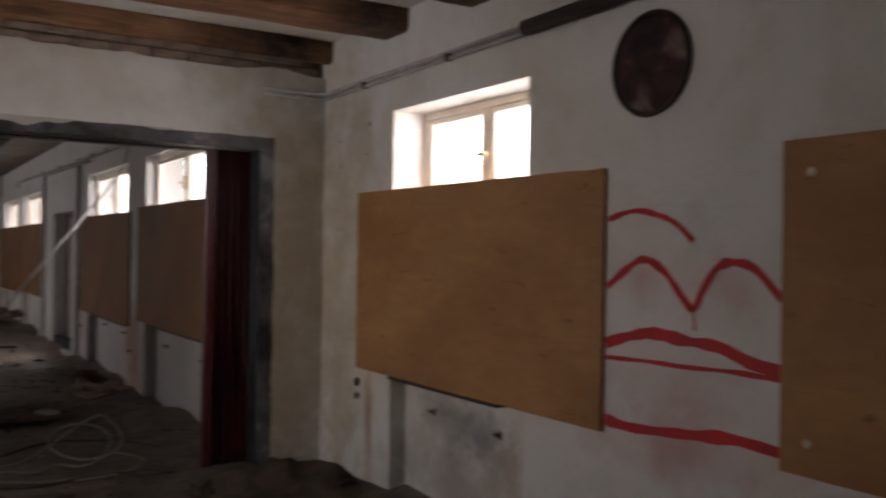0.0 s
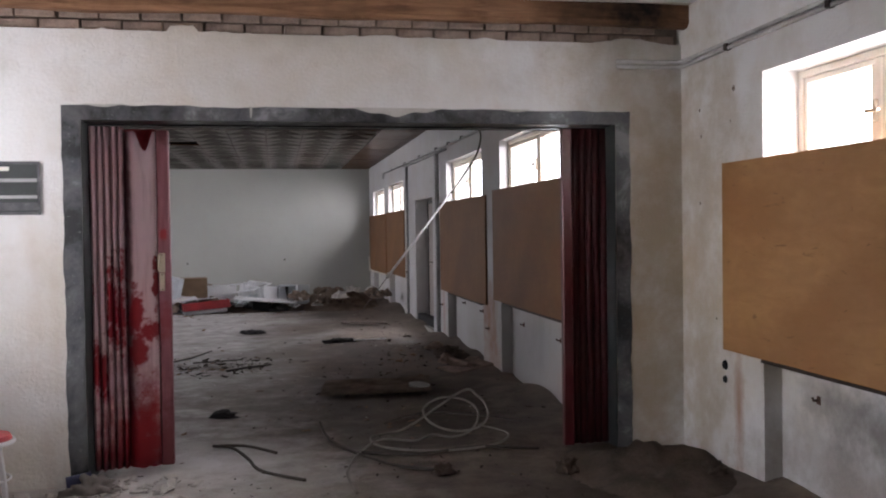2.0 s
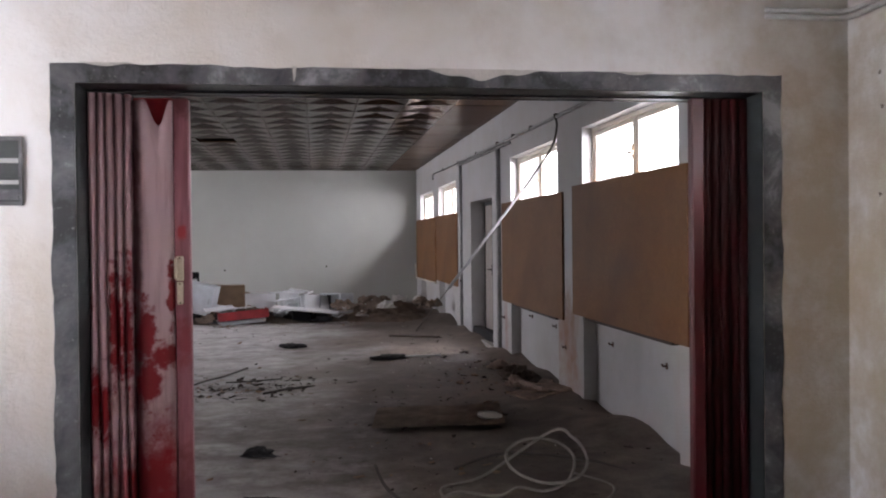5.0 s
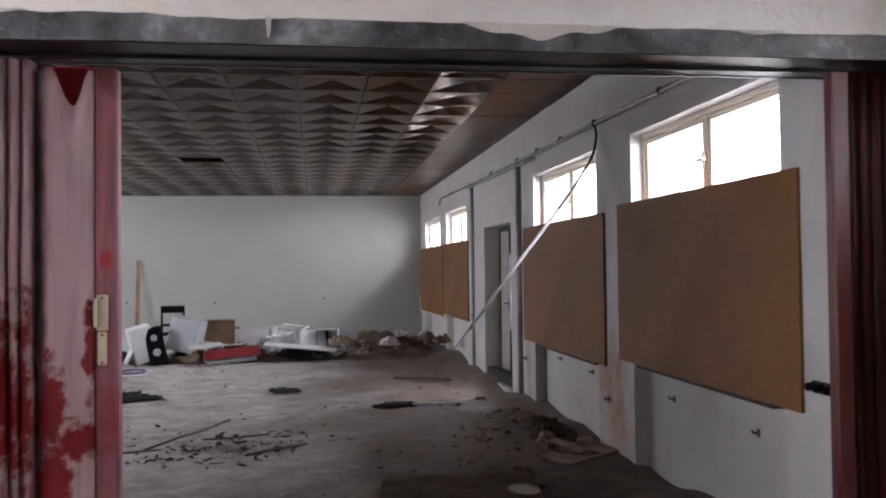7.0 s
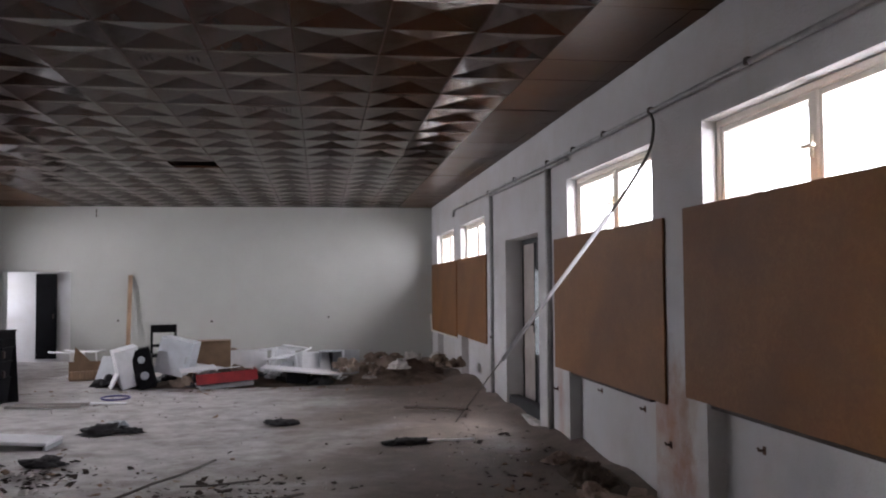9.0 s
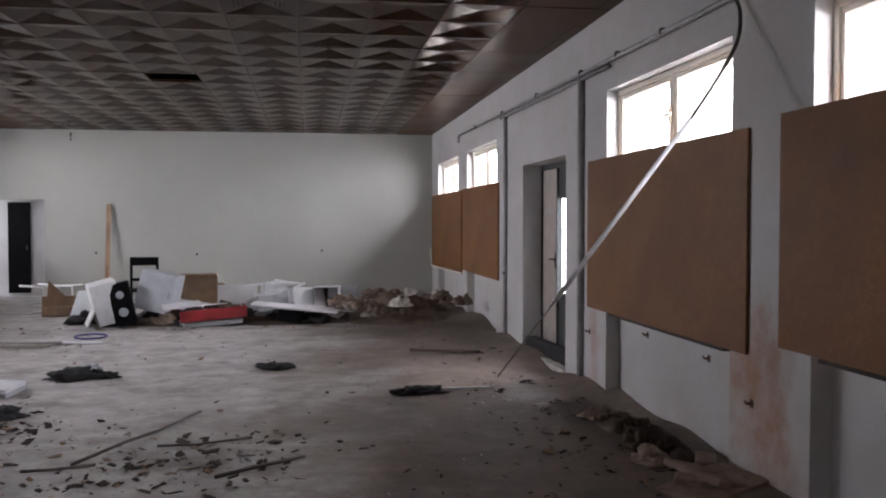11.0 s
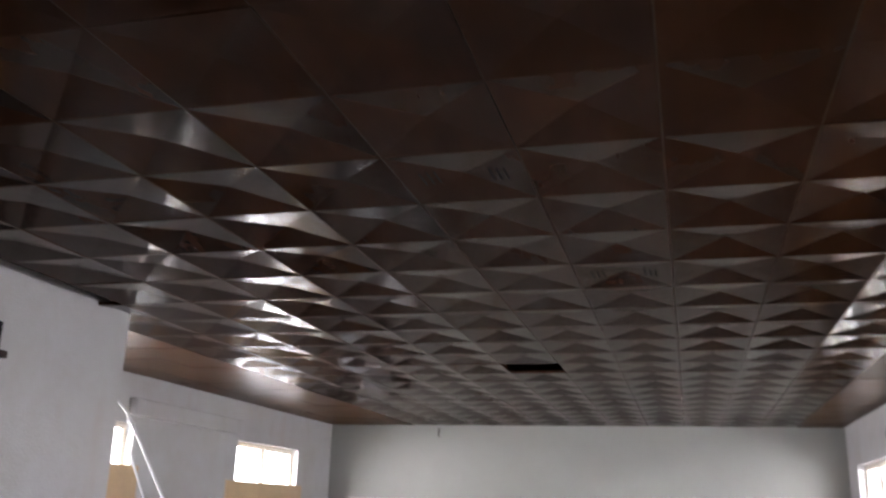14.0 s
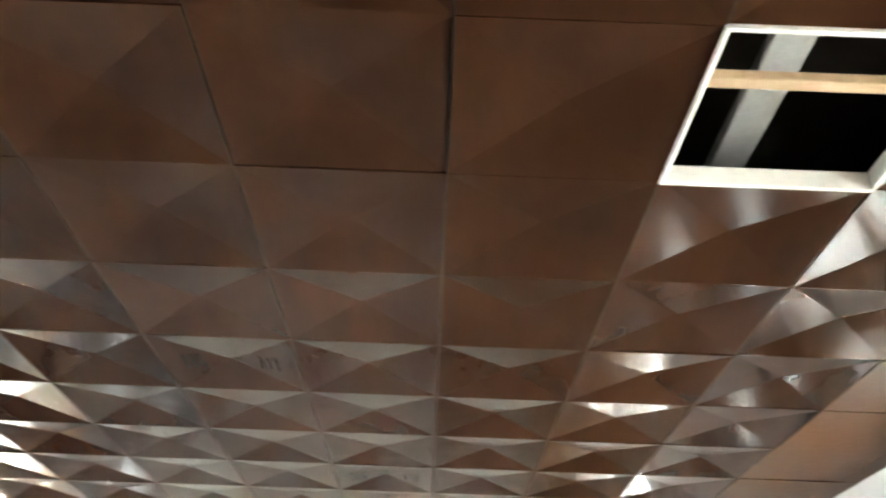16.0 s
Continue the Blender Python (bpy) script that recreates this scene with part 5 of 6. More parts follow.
for dx, rz, ti in ((-0.35, 14, 5), (-0.02, -8, -4)):
    pn = thing("panel", "white laminate panel thrown across the red drawer", "panel", pose(-0.75 + dx, 18.24, 0.3, ti, -5, rz))
    part("sheet", boxes((-0.27, 0.27, -0.2, 0.2, -0.008, 0.008), bevel=0.003), M["white"], pn)
tb = thing("tabletop", "white tabletop lying tilted on a black support", "tabletop", pose(0.5, 18.3, 0.24, 0, 5.5, -4))
part("top", boxes((-0.62, 0.62, -0.3, 0.3, -0.012, 0.014), bevel=0.004), M["white"], tb)
part("support", boxes((-0.22, 0.12, -0.2, 0.2, -0.2, -0.013), bevel=0.012), M["black"], tb)
carcass("cabinet", "small grey cabinet with a dark open side", pose(0.98, 19.2, 0.02, 0, 0, -10), 0.4, 0.34, 0.46, M["greylam"], M["darkrag"], 0)


def white_chair(m, label):
    """A moulded plastic garden chair with slatted back."""
    ob = thing("plastic_chair", label, "chair", m, "white plastic chairs")
    part("seat", boxes((-0.22, 0.22, -0.22, 0.22, 0.4, 0.425), bevel=0.01), M["white"], ob)
    for x, y in ((-0.2, -0.2), (0.2, -0.2), (-0.2, 0.2), (0.2, 0.2)):
        tube("leg", [(x, y, 0.4), (x * 1.15, y * 1.15, 0.0)], 0.016, M["white"], ob)
    for k in range(5):
        x = -0.16 + 0.08 * k
        part("back_slat", boxes((x - 0.02, x + 0.02, 0.2, 0.215, 0.42, 0.8), bevel=0.004), M["white"], ob)
    part("back_rail", boxes((-0.22, 0.22, 0.195, 0.22, 0.78, 0.84), bevel=0.008), M["white"], ob)
    for x in (-0.24, 0.24):
        tube("arm", [(x, 0.2, 0.62), (x, -0.18, 0.63), (x * 0.92, -0.2, 0.42)], 0.014, M["white"], ob)
    return ob


white_chair(pose(-0.05, 19.25, 0.25, 80, 10, 30), "white plastic chair overturned in the rubbish heap")
white_chair(pose(0.45, 19.3, 0.28, 95, -6, -25), "white plastic chair lying on its back among rubbish")
white_chair(pose(-3.85, 20.6, 0.22, 88, 0, 70), "white slatted plastic chair lying by the back doorway")
ct = thing("cardboard_box", "torn brown cardboard box collapsed to a wedge", "box", pose(-3.1, 19.9, 0.02, 0, 0, 14))
part("wall", boxes((-0.35, 0.3, -0.008, 0.008, 0.0, 0.3), bevel=0.002), M["cardboard"], ct)
bm = bmesh.new()
vs = [bm.verts.new(p) for p in ((-0.3, 0.0, 0.02), (0.25, 0.0, 0.02), (-0.25, 0.05, 0.55), (-0.3, 0.3, 0.02), (0.25, 0.28, 0.02), (-0.22, 0.25, 0.5))]
for f in ((0, 1, 2), (3, 5, 4), (0, 2, 5, 3), (1, 4, 5, 2), (0, 3, 4, 1)):
    bm.faces.new([vs[k] for k in f])
part("flap", bm, M["cardboard"], ct)
part("base", boxes((-0.35, 0.55, -0.15, 0.3, -0.01, 0.14), bevel=0.012), M["plank"], ct)
pk = thing("plank", "weathered plank leaning upright against the end wall", "plank", pose(-3.05, YF - 0.3, 0.0, -8.2, 0, 0))
part("board", boxes((-0.042, 0.042, -0.012, 0.012, 0.0, 1.84), bevel=0.004), M["plank"], pk)


def leaning(name, label, m, w, h, t, material):
    ob = thing(name, label, "panel", m, "panels stacked by the left windows")
    part("sheet", boxes((-w / 2, w / 2, -t / 2, t / 2, 0, h), bevel=0.004), material, ob)
    part("edge", boxes((-w / 2 - 0.006, -w / 2, -t / 2, t / 2, 0, h)), M["greyplank"], ob)
    return ob


for x, y, rx, ry, rz, w1, h1, lab in ((-4.72, 15.5, -14, -18, 24, 0.6, 1.12, "dark brown furniture panel leaning in a stack"), (-4.5, 15.62, -18, -36, 38, 0.42, 1.3, "dark brown furniture panel leaning in a stack"),
                                      (-4.2, 15.75, -26, -28, 30, 0.34, 0.95, "dark brown furniture panel leaning in a stack"), (-3.92, 15.95, -24, -48, 44, 0.36, 1.1, "grey-brown panel with pale edge leaning in a stack")):
    leaning("panel", lab, pose(x, y, 0.0, rx, ry, rz), w1, h1, 0.03, M["darkboard"])
strip = thing("hanging_conduit", "white plastic strips hanging loose from the wall", "conduit", pose(0, 0, 0))
tube("strip", [(XL + 0.03, 14.6, 2.98), (-5.1, 14.85, 2.84), (-4.92, 15.0, 2.6), (-4.85, 16.35, 1.15), (-4.8, 17.15, 0.35)], 0.017, M["white"], strip)
tube("strip", [(-4.92, 14.99, 2.6), (-5.0, 15.25, 2.2), (-5.0, 15.75, 1.55)], 0.012, M["white"], strip)
RUBBISH = []
# heaped rubbish between the broken furniture
rnd = random.Random(12)
for k in range(16):
    x = -2.55 + 3.6 * k / 15 + rnd.uniform(-0.1, 0.1)
    q = rnd.uniform(0.12, 0.24)
    crumpled_spec = (pose(x, 18.55 + rnd.uniform(-0.2, 0.45), 0.02, 0, 0, rnd.uniform(0, 360)), q * 1.2, q * 0.9, q * rnd.uniform(0.7, 1.1), k)
    RUBBISH.append(crumpled_spec)
for x, y, z, rx, ry, rz, w2, h2, mm, lab in ((-2.62, 18.75, 0.02, -28, 0, -25, 0.4, 0.5, "greylam", "grey cabinet panel leaning in the rubbish"), (-1.05, 18.75, 0.05, -55, 6, 12, 0.6, 0.45, "white", "white cabinet panel propped in the rubbish"),
                                             (0.05, 18.6, 0.04, -50, -8, -20, 0.5, 0.42, "greylam", "grey cabinet panel propped in the rubbish"), (0.75, 18.95, 0.05, -35, 4, 20, 0.5, 0.5, "white", "white cabinet panel leaning in the rubbish"),
                                             (-0.45, 19.2, 0.05, -20, 0, 4, 0.7, 0.48, "white", "white cabinet back standing upright in the rubbish"), (1.2, 19.1, 0.05, -16, 0, -8, 0.45, 0.45, "greylam", "grey cabinet panel leaning in the rubbish")):
    pn = thing("panel", lab, "panel", pose(x, y, z, rx, ry, rz), "cabinet panels in the rubbish")
    part("sheet", boxes((-w2 / 2, w2 / 2, -0.009, 0.009, 0, h2), bevel=0.003), M[mm], pn)
for x, y, z, rx, ry, rz in ((-3.5, 17.0, 0.0, -14, 0, 30), (-4.3, 16.85, 0.0, -10, 8, -14), (-3.75, 16.72, 0.02, -4, -22, 6)):
    pn = thing("panel", "black broken furniture board leaning on a black cabinet", "panel", pose(x, y, z, rx, ry, rz), "black broken boards")
    part("sheet", boxes((-0.16, 0.16, -0.012, 0.012, 0, 0.9 if rx < -8 else 0.5), bevel=0.004), M["black"], pn)

# floor-level things in the hall
wbx = thing("panel", "white cabinet door lying flat on the floor", "panel", pose(-2.2, 13.35, 0.02, 0, 3, -4))
part("sheet", boxes((-0.38, 0.38, -0.22, 0.22, 0.04, 0.075), bevel=0.004), M["white"], wbx)
part("edge", boxes((0.345, 0.38, -0.22, 0.22, -0.02, 0.04), bevel=0.003), M["greylam"], wbx)
fp = thing("plank", "pair of grey planks lying flat by the black cabinet", "plank", pose(-2.75, 16.3, 0.035, 0, 0, -3))
part("board", boxes((-0.5, 0.45, -0.15, -0.06, -0.015, 0.015), bevel=0.004), M["greyplank"], fp)
part("board", boxes((-0.45, 0.5, 0.06, 0.15, -0.015, 0.015), bevel=0.004), M["greyplank"], fp)
hp = thing("plastic_hoop", "violet-blue plastic hoop lying on the floor", "hoop", pose(-2.02, 16.85, 0.05, 6, 0, 15))
tube("ring", [(0.19 * math.cos(a * math.pi / 10), 0.13 * math.sin(a * math.pi / 10), 0.0) for a in range(20)], 0.012, M["purple"], hp, "", True)
pw = thing("panel", "thin white boards lying beside a violet hoop", "panel", pose(-2.15, 16.45, 0.03, 0, 2, 6))
part("sheet", boxes((-0.35, 0.35, -0.06, 0.06, -0.008, 0.008), bevel=0.002), M["white"], pw)


def crumpled(name, label, category, m, sx, sy, sz, material, seed, group=""):
    """A soft crumpled heap: a lump with folds."""
    ob = thing(name, label, category, m, group)
    bm = bmesh.new()
    bmesh.ops.create_icosphere(bm, subdivisions=4, radius=1)
    for v in bm.verts:
        d = 1 + 0.62 * noise.noise(v.co * 1.9 + Vector((seed, 0, 0))) + 0.34 * noise.noise(v.co * 4.6 + Vector((seed, 3, 0))) + 0.12 * noise.noise(v.co * 11 + Vector((seed, 5, 0)))
        z = v.co.z * d
        v.co = Vector((v.co.x * d * sx, v.co.y * d * sy, max(-0.02, z) * sz))
    part("lump", bm, material, ob, "", True)
    return ob


crumpled("rag", "dark crumpled cloth lying on the pale floor", "rag", pose(-1.55, 13.98, 0.012, 0, 0, 8), 0.22, 0.14, 0.09, M["darkrag"], 3)
crumpled("rag", "dark crumpled cloth lying on the pale floor", "rag", pose(-1.28, 14.02, 0.012, 0, 0, -10), 0.16, 0.09, 0.06, M["darkrag"], 9)
crumpled("rag", "grey-white crumpled rag on dark cloth", "rag", pose(-1.4, 14.12, 0.03), 0.11, 0.1, 0.09, M["greylam"], 14)
crumpled("rag", "dark dusty rag on the earth-strewn floor", "rag", pose(1.62, 12.82, 0.012, 0, 0, 10), 0.22, 0.1, 0.05, M["darkrag"], 21)
crumpled("rag", "small dark rag on the floor", "rag", pose(0.34, 14.3, 0.012), 0.16, 0.1, 0.06, M["darkrag"], 25)
crumpled("rag", "small dark rag on the floor", "rag", pose(-1.6, 12.3, 0.012), 0.16, 0.1, 0.07, M["darkrag"], 31)
crumpled("glove", "black work glove lying on the concrete", "glove", pose(0.27, 7.85, 0.012, 0, 0, -20), 0.12, 0.05, 0.05, M["darkrag"], 37)
crumpled("rag", "grey dusty rag crumpled against the door frame", "rag", pose(-0.42, 5.74, 0.012, 0, 0, 15), 0.15, 0.08, 0.1, M["greyplank"], 52)
crumpled("clod", "dark clod of earth near the opening", "clod", pose(1.8, 5.63, 0.02), 0.06, 0.05, 0.06, M["soil"], 41, "clods of earth")
crumpled("clod", "dark clod of earth near the opening", "clod", pose(2.6, 5.47, 0.02), 0.07, 0.06, 0.08, M["soil"], 46, "clods of earth")
crumpled("clod", "dark clod of earth by the window wall", "clod", pose(3.45, 5.1, 0.05), 0.07, 0.07, 0.07, M["soil"], 49, "clods of earth")
for m2, a2, b2, c2, k2 in RUBBISH:
    crumpled("rubbish_lump", "dark crumpled rubbish lump under the broken furniture", "rubbish", m2, a2, b2, c2, M[("darkrag", "rubble", "darkrag", "greylam")[k2 % 4]], k2 * 3.3, "lumps of rubbish")
fl = thing("floor_strip", "long white plastic strip lying on the floor", "strip", pose(2.07, 12.85, 0.03, 0, 0, 1))
part("strip", boxes((-0.24, 0.24, -0.02, 0.02, -0.006, 0.008), bevel=0.003), M["white"], fl)
dp = thing("plank", "dark splintered plank on the floor near the side door", "plank", pose(2.2, 14.98, 0.05, 0, 3, 3))
part("board", boxes((-0.4, 0.4, -0.05, 0.05, -0.012, 0.012), bevel=0.004), M["darkboard"], dp)
mt = thing("hardboard_sheet", "dark dirty hardboard sheet lying on the floor", "sheet", pose(1.72, 8.85, 0.05, 1, -1.5, -8))
bm = bmesh.new()
gv = [[bm.verts.new((-0.55 + 1.1 * i / 8, -0.4 + 0.8 * j / 6, 0.02 * noise.noise((i * 0.4, j * 0.4, 2)))) for j in range(7)] for i in range(9)]
for i in range(8):
    for j in range(6):
        bm.faces.new((gv[i][j], gv[i + 1][j], gv[i + 1][j + 1], gv[i][j + 1]))
bmesh.ops.solidify(bm, geom=bm.faces[:], thickness=0.006)
part("sheet", bm, M["rubble"], mt)
ld = thing("tin_lid", "pale round tin lid lying on the dirt", "lid", pose(2.13, 8.66, 0.06, 6, 4, 0))
bm = bmesh.new()
bmesh.ops.create_cone(bm, cap_ends=True, segments=24, radius1=0.1, radius2=0.095, depth=0.02)
part("disc", bm, M["duct"], ld)
tube("rim", [(0.1 * math.cos(a * math.pi / 12), 0.1 * math.sin(a * math.pi / 12), 0.012) for a in range(24)], 0.008, M["duct"], ld, "", True)
for x, y, rz in ((2.96, 9.9, 20), (3.0, 10.12, 65), (2.78, 9.75, -30)):
    bk = thing("loose_brick", "loose reddish brick lying by the window wall", "brick", pose(x, y, 0.07, 3, 0, rz), "loose bricks")
    part("block", boxes((-0.12, 0.12, -0.06, 0.06, -0.035, 0.035), bevel=0.008), M["brick"], bk)
wd = thing("board_scrap", "reddish-brown board scrap lying against the wall foot", "scrap", pose(2.85, 9.7, 0.07, 4, -5, 25))
part("sheet", boxes((-0.28, 0.28, -0.16, 0.16, -0.01, 0.01), bevel=0.004), M["brick"], wd)

# sticks, clods and a broken slab on the floor
def stick(pts, r):
    ob = thing("stick", "thin dark stick lying in floor dirt", "stick", pose(*pts[0], 0), "dark sticks on the floor")
    tube("twig", [(x - pts[0][0], y - pts[0][1], 0.012 + 0.012 * (k % 2)) for k, (x, y) in enumerate(pts)], r, M["cable"], ob)


stick(((-0.74, 10.86), (-0.52, 11.35), (-0.36, 11.7), (-0.14, 12.24)), 0.011)
stick(((0.15, 10.46), (0.36, 10.6), (0.66, 10.84)), 0.012)
stick(((-1.0, 10.75), (-0.82, 10.72), (-0.6, 10.84)), 0.009)
stick(((-0.3, 11.25), (-0.05, 11.2), (0.3, 11.4)), 0.008)
slab = thing("broken_slab", "flat broken red-brown slab lying against the wall foot", "slab", pose(2.93, 9.85, 0.07, 0, 14, 12))
bm = boxes((-0.17, 0.17, -0.24, 0.24, -0.02, 0.02), bevel=0.008)
for v in bm.verts:
    v.co.x += 0.05 * noise.noise(v.co * 6)
    v.co.y += 0.06 * noise.noise(v.co * 5 + Vector((3, 1, 0)))
part("slab", bm, M["brick"], slab)
rnd = random.Random(31)
CLODS = []
for k in range(15):
    q = rnd.uniform(0.04, 0.1)
    CLODS.append((pose(2.98 - 0.25 * rnd.random() ** 2, 10.25 + 1.3 * rnd.random(), 0.04, 0, 0, rnd.uniform(0, 360)), q * 1.3, q, q * 0.9, k))

# hose and cables
hs = thing("hose", "dusty grey hose lying in loose coils on the floor", "hose", pose(0, 0, 0))
pts = [(1.2, 5.3, 0.02), (1.18, 5.75, 0.02), (1.28, 6.2, 0.02), (1.5, 6.62, 0.025), (1.75, 6.5, 0.03)]
for k in range(17):
    a = -2.2 + k * 0.62
    r = 0.235 + 0.012 * math.sin(k * 1.7)
    pts.append((2.03 + 0.008 * k + r * math.cos(a), 6.72 + r * 0.75 * math.sin(a), 0.14 + 0.11 * math.sin(a) + 0.004 * k))
pts += [(1.75, 6.95, 0.03), (1.45, 6.75, 0.02), (1.5, 6.4, 0.02), (1.9, 6.2, 0.02), (2.3, 6.28, 0.02), (2.5, 6.6, 0.02), (2.35, 6.95, 0.02)]
tube("tube", pts, 0.0095, M["hose"], hs, "", False, True)
for p in ([(0.25, 6.75, 0.02), (0.4, 6.62, 0.025), (0.52, 6.3, 0.02), (0.62, 5.95, 0.02), (0.9, 5.66, 0.02)], [(0.3, 6.7, 0.03), (0.5, 6.6, 0.04), (0.72, 6.42, 0.02)],
              [(1.07, 7.25, 0.05), (1.12, 6.75, 0.02), (1.3, 6.25, 0.02), (1.55, 5.85, 0.02), (1.8, 5.63, 0.04)], [(1.3, 6.3, 0.02), (1.7, 6.15, 0.02), (2.2, 6.25, 0.02), (2.6, 6.1, 0.02)],
              [(1.6, 7.2, 0.02), (2.0, 7.5, 0.03), (2.5, 7.3, 0.02), (2.7, 6.9, 0.03)]):
    cb = thing("cable", "dirty dark cable lying curled on the floor", "cable", pose(0, 0, 0), "cables on the floor")
    tube("wire", p, 0.011, M["cable"], cb, "", False, True)

# stool, bottle, chips by the opening
st = thing("stool", "round stool with a red seat and white tubular legs", "stool", pose(-0.95, 5.42, 0.01, 0, 0, 20))
bm = bmesh.new()
bmesh.ops.create_cone(bm, cap_ends=True, segments=32, radius1=0.165, radius2=0.15, depth=0.035, matrix=Matrix.Translation((0, 0, 0.44)))
part("seat", bm, M["red"], st)
tube("seat_rim", [(0.165 * math.cos(a * math.pi / 16), 0.165 * math.sin(a * math.pi / 16), 0.418) for a in range(32)], 0.014, M["white"], st, "white metal rim", True)
for a in (45, 135, 225, 315):
    c, s = math.cos(radians(a)), math.sin(radians(a))
    tube("leg", [(0.12 * c, 0.12 * s, 0.41), (0.15 * c, 0.15 * s, 0.2), (0.17 * c, 0.17 * s, 0.0)], 0.011, M["white"], st)
tube("ring", [(0.148 * math.cos(a * math.pi / 10), 0.148 * math.sin(a * math.pi / 10), 0.2) for a in range(20)], 0.007, M["white"], st, "", True)
ca = thing("plastic_tub", "small dark blue plastic tub lying by the door frame", "tub", pose(-0.5, 5.78, 0.065, 0, 84, 12))
bm = bmesh.new()
bmesh.ops.create_cone(bm, cap_ends=True, segments=20, radius1=0.05, radius2=0.054, depth=0.15)
part("body", bm, M["blue"], ca)
tube("rim", [(0.055 * math.cos(a * math.pi / 10), 0.055 * math.sin(a * math.pi / 10), 0.072) for a in range(20)], 0.005, M["blue"], ca, "", True)


# ---- scattered rubbish ----
def scatter(name, label, category, material, spots, seed, flat=0.45):
    """Crumbs and shards joined to one loose layer. spots: (x, y, spread x, spread y, count, smallest, largest)."""
    rnd = random.Random(seed)
    verts, faces = [], []
    cube = [(-1, -1, -1), (1, -1, -1), (1, 1, -1), (-1, 1, -1), (-1, -1, 1), (1, -1, 1), (1, 1, 1), (-1, 1, 1)]
    quads = [(0, 3, 2, 1), (4, 5, 6, 7), (0, 1, 5, 4), (1, 2, 6, 5), (2, 3, 7, 6), (3, 0, 4, 7)]
    for cx, cy, sx, sy, count, lo, hi in spots:
        for _ in range(count):
            x, y = cx + rnd.gauss(0, sx), cy + rnd.gauss(0, sy)
            lim = XW if y > YQ else XW1
            if x > lim - 0.06 or x < -5.6 or y > YF - 0.1 or (YP - 0.1 < y < YQ + 0.1 and (x < OX0 + 0.1 or x > OX1 - 0.1)):
                continue
            if x < XB + 0.1 and y < YB + 0.1:
                continue
            s = 0.42 * (lo + (hi - lo) * rnd.random() ** 2.4)
            turn = Euler((rnd.uniform(-0.4, 0.4), rnd.uniform(-0.4, 0.4), rnd.uniform(0, 6.28))).to_matrix()
            k0 = len(verts)
            ax, ay, az = s * rnd.uniform(0.5, 1.6), s * rnd.uniform(0.4, 1.0), s * flat * rnd.uniform(0.3, 1.0)
            heap = 0.13 * math.exp(-max(0, lim - x) / 0.28) * 0.5
            for c in cube:
                p = turn @ Vector((c[0] * ax * rnd.uniform(0.5, 1.1), c[1] * ay * rnd.uniform(0.5, 1.1), c[2] * az * rnd.uniform(0.6, 1.1)))
                verts.append((x + p.x, y + p.y, max(0.0, heap) + 0.008 + az * 0.5 + p.z))
            faces += [tuple(k0 + q for q in f) for f in quads]
    me = bpy.data.meshes.new(name)
    me.from_pydata(verts, [], faces)
    me.materials.append(material)
    return tagged(new(name, me), label, category, "", "stuff")


scatter("litter", "dark leaf litter and crumbs strewn over the floor", "litter", M["leaf"],
        [(-0.05, 10.8, 0.5, 0.36, 170, 0.01, 0.1), (-0.5, 10.5, 0.3, 0.2, 60, 0.01, 0.08), (0.35, 11.1, 0.3, 0.2, 60, 0.01, 0.1), (1.9, 8.5, 0.8, 1.6, 380, 0.006, 0.05), (2.7, 11, 0.35, 2.0, 260, 0.01, 0.08), (0, 13, 1.6, 2.5, 70, 0.01, 0.06), (-1.6, 11.8, 0.4, 0.35, 180, 0.01, 0.1),
         (1.2, 5.2, 1.6, 0.7, 320, 0.006, 0.035), (-1.5, 17, 2.0, 1.0, 70, 0.01, 0.06), (2.2, 15, 0.5, 2.0, 120, 0.01, 0.06), (1, 2, 2, 2, 150, 0.01, 0.04), (-2, 10, 1.2, 1.6, 60, 0.01, 0.05)], 5, 0.16)
scatter("plaster_crumbs", "pale plaster crumbs and chips strewn over the floor", "crumbs", M["chips"],
        [(-0.25, 5.78, 0.26, 0.12, 130, 0.008, 0.05), (-0.05, 5.7, 0.22, 0.14, 26, 0.04, 0.11), (-0.8, 5.6, 0.25, 0.18, 24, 0.03, 0.1), (0, 10.6, 0.6, 0.5, 45, 0.008, 0.035), (1.5, 9, 1.2, 3, 80, 0.005, 0.022), (-1.8, 11.6, 0.35, 0.4, 60, 0.015, 0.1), (-2.2, 16.8, 0.8, 0.8, 90, 0.01, 0.07),
         (-0.9, 5.7, 0.3, 0.15, 60, 0.006, 0.03), (0.2, 18, 1.3, 0.2, 70, 0.01, 0.06), (2.4, 12.3, 0.3, 0.5, 40, 0.01, 0.05), (0, 14, 2, 3, 90, 0.005, 0.03)], 9)
scatter("splinters", "brown wood splinters strewn over the floor", "splinters", M["plank"],
        [(1.7, 7.6, 0.8, 0.8, 60, 0.015, 0.08), (2.6, 10.4, 0.3, 0.8, 50, 0.02, 0.1), (-0.2, 10.9, 0.6, 0.4, 60, 0.02, 0.08), (-1.7, 12, 0.5, 0.5, 30, 0.02, 0.1), (0, 17.9, 2.0, 0.3, 80, 0.02, 0.09), (1, 13, 1.5, 2, 40, 0.015, 0.07)], 13, 0.2)


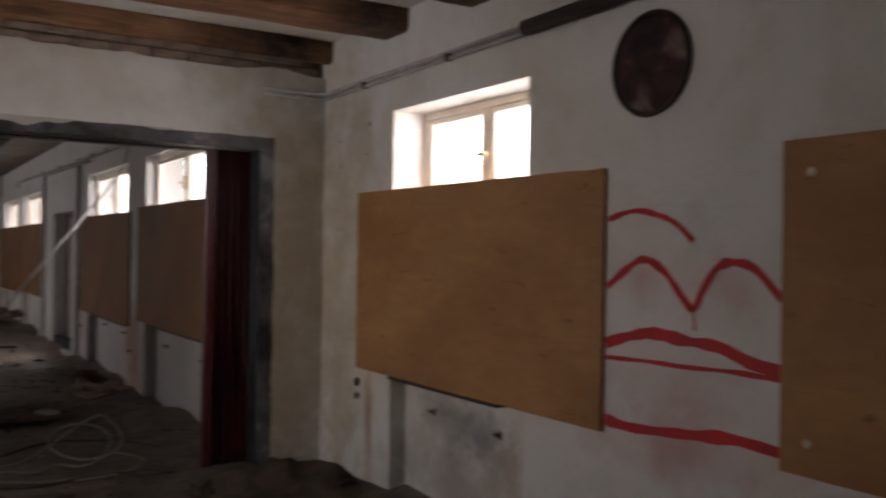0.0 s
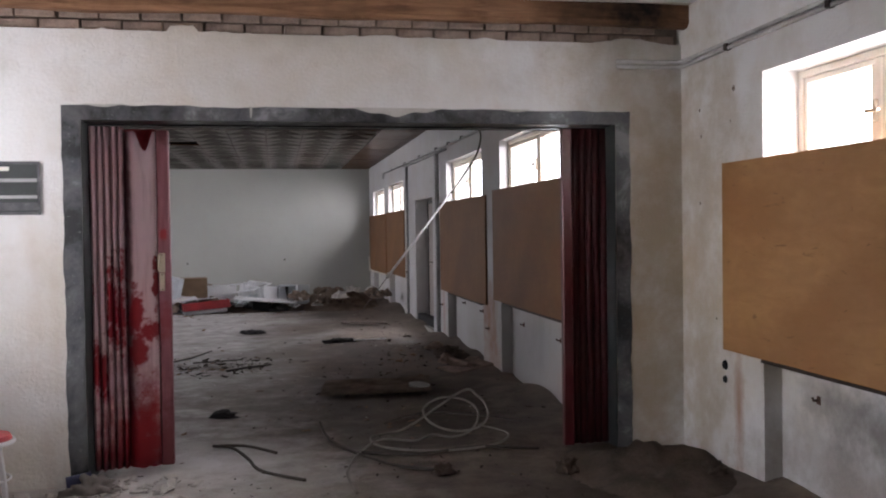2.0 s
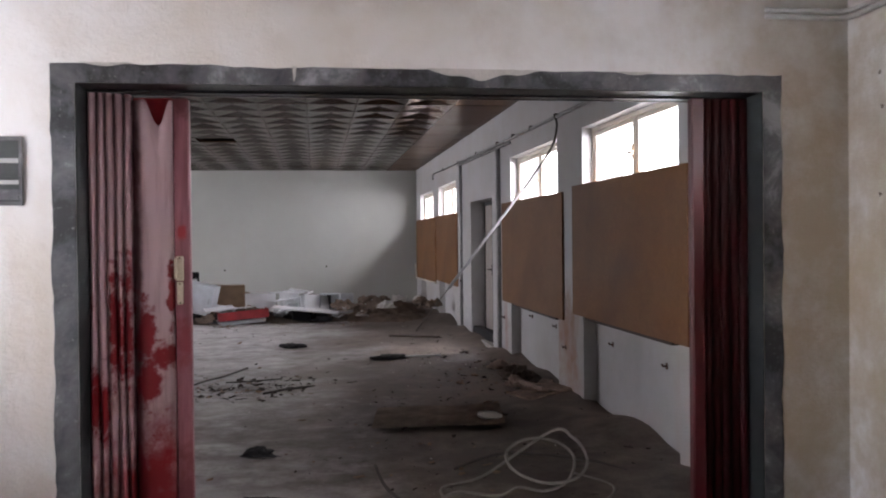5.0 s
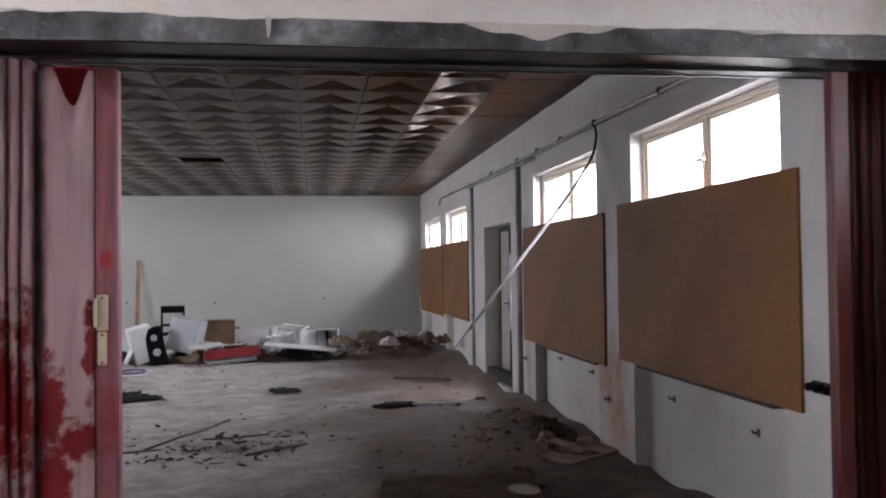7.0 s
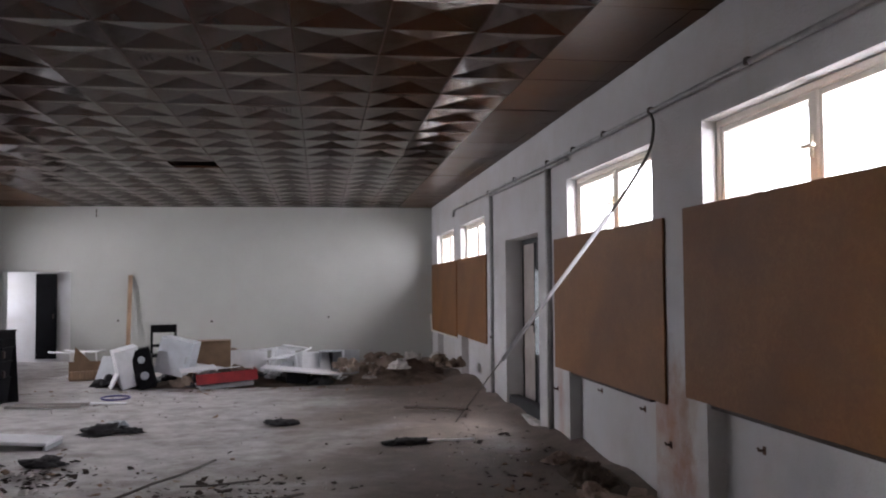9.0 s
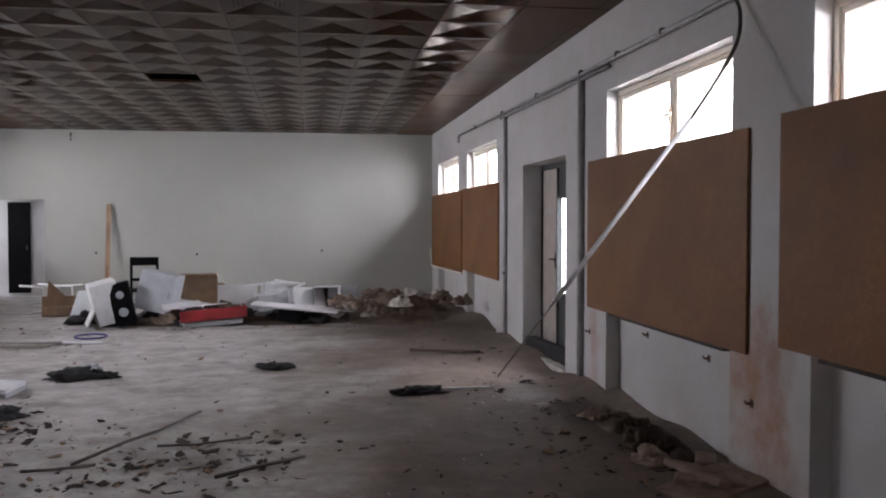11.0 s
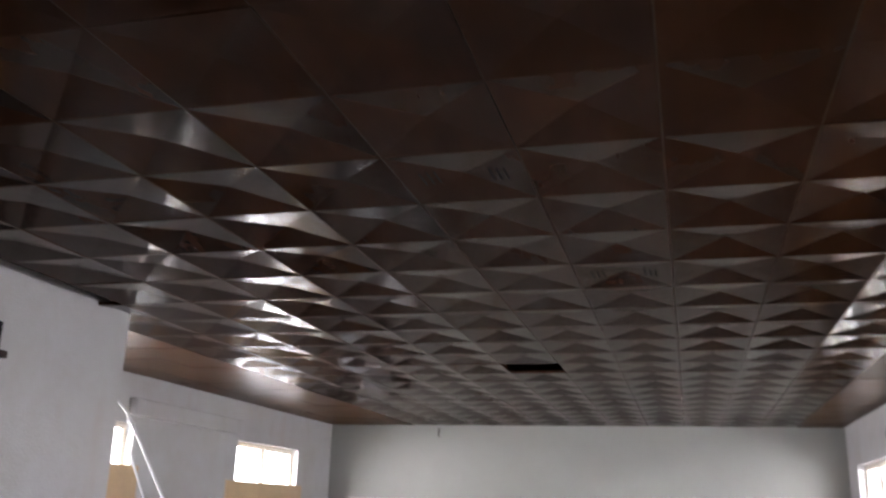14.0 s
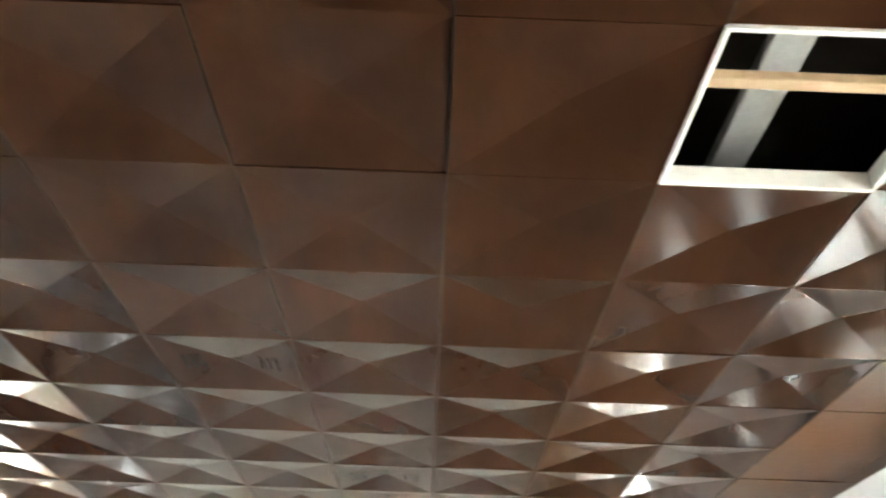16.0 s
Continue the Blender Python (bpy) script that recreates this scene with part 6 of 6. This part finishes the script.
def heap_mesh(cx, cy, rx, ry, h, seed, n=44):
    bm = bmesh.new()
    g = []
    for i in range(n + 1):
        row = []
        for j in range(n + 1):
            u, v = 2 * i / n - 1, 2 * j / n - 1
            r = math.sqrt(u * u + v * v)
            e = max(0.0, 1 - r ** 1.6)
            z = h * e * (0.7 + 0.7 * noise.noise((u * 2.2, v * 2.2, seed)) + 0.3 * noise.noise((u * 7, v * 7, seed)))
            row.append(bm.verts.new((cx + u * rx, cy + v * ry, z - 0.03 * (e <= 0))))
        g.append(row)
    for i in range(n):
        for j in range(n):
            bm.faces.new((g[i][j], g[i + 1][j], g[i + 1][j + 1], g[i][j + 1]))
    return bm


tagged(part("rubble_heap", heap_mesh(2.05, 19.6, 1.05, 1.9, 0.36, 2.0), M["rubble"], None, "", True), "brown heap of rubble and earth in the far corner", "rubble", "", "stuff")
# dark soil colour here also paints the shade between the cabinets
tagged(part("rubble_heap", heap_mesh(-0.3, 18.9, 2.2, 0.8, 0.24, 7.0), M["soil"], None, "", True), "low heap of rubbish under the broken furniture", "rubble", "", "stuff")
tagged(part("rubble_heap", heap_mesh(3.2, 5.45, 0.62, 0.75, 0.16, 11.0, 36), M["soil"], None, "", True), "low heap of earth in the corner by the opening", "rubble", "", "stuff")
tagged(part("rubble_heap", heap_mesh(2.95, 10.9, 0.24, 0.9, 0.13, 15.0, 30), M["soil"], None, "", True), "dark earth heaped along the wall foot", "rubble", "", "stuff")
rnd = random.Random(4)
for k in range(34):
    x, y = 2.05 + rnd.uniform(-0.95, 0.95), 18.6 + rnd.uniform(-0.9, 1.6)
    s = rnd.uniform(0.06, 0.16)
    crumpled("rubble_stone", "rounded pale-brown lump on the rubble heap", "stone", pose(x, y, 0.1 + 0.2 * rnd.random(), 0, 0, rnd.uniform(0, 360)), s, s * 0.8, s * 0.8,
             M["rubble"] if k % 3 else M["chips"], k * 2.7, "lumps of the rubble heap")
for m2, sx, sy, sz, k in CLODS:
    crumpled("clod", "dark clod of earth by the wall foot", "clod", m2, sx, sy, sz, M["soil"] if k % 4 else M["brick"], 40 + k * 1.9, "clods along the wall foot")
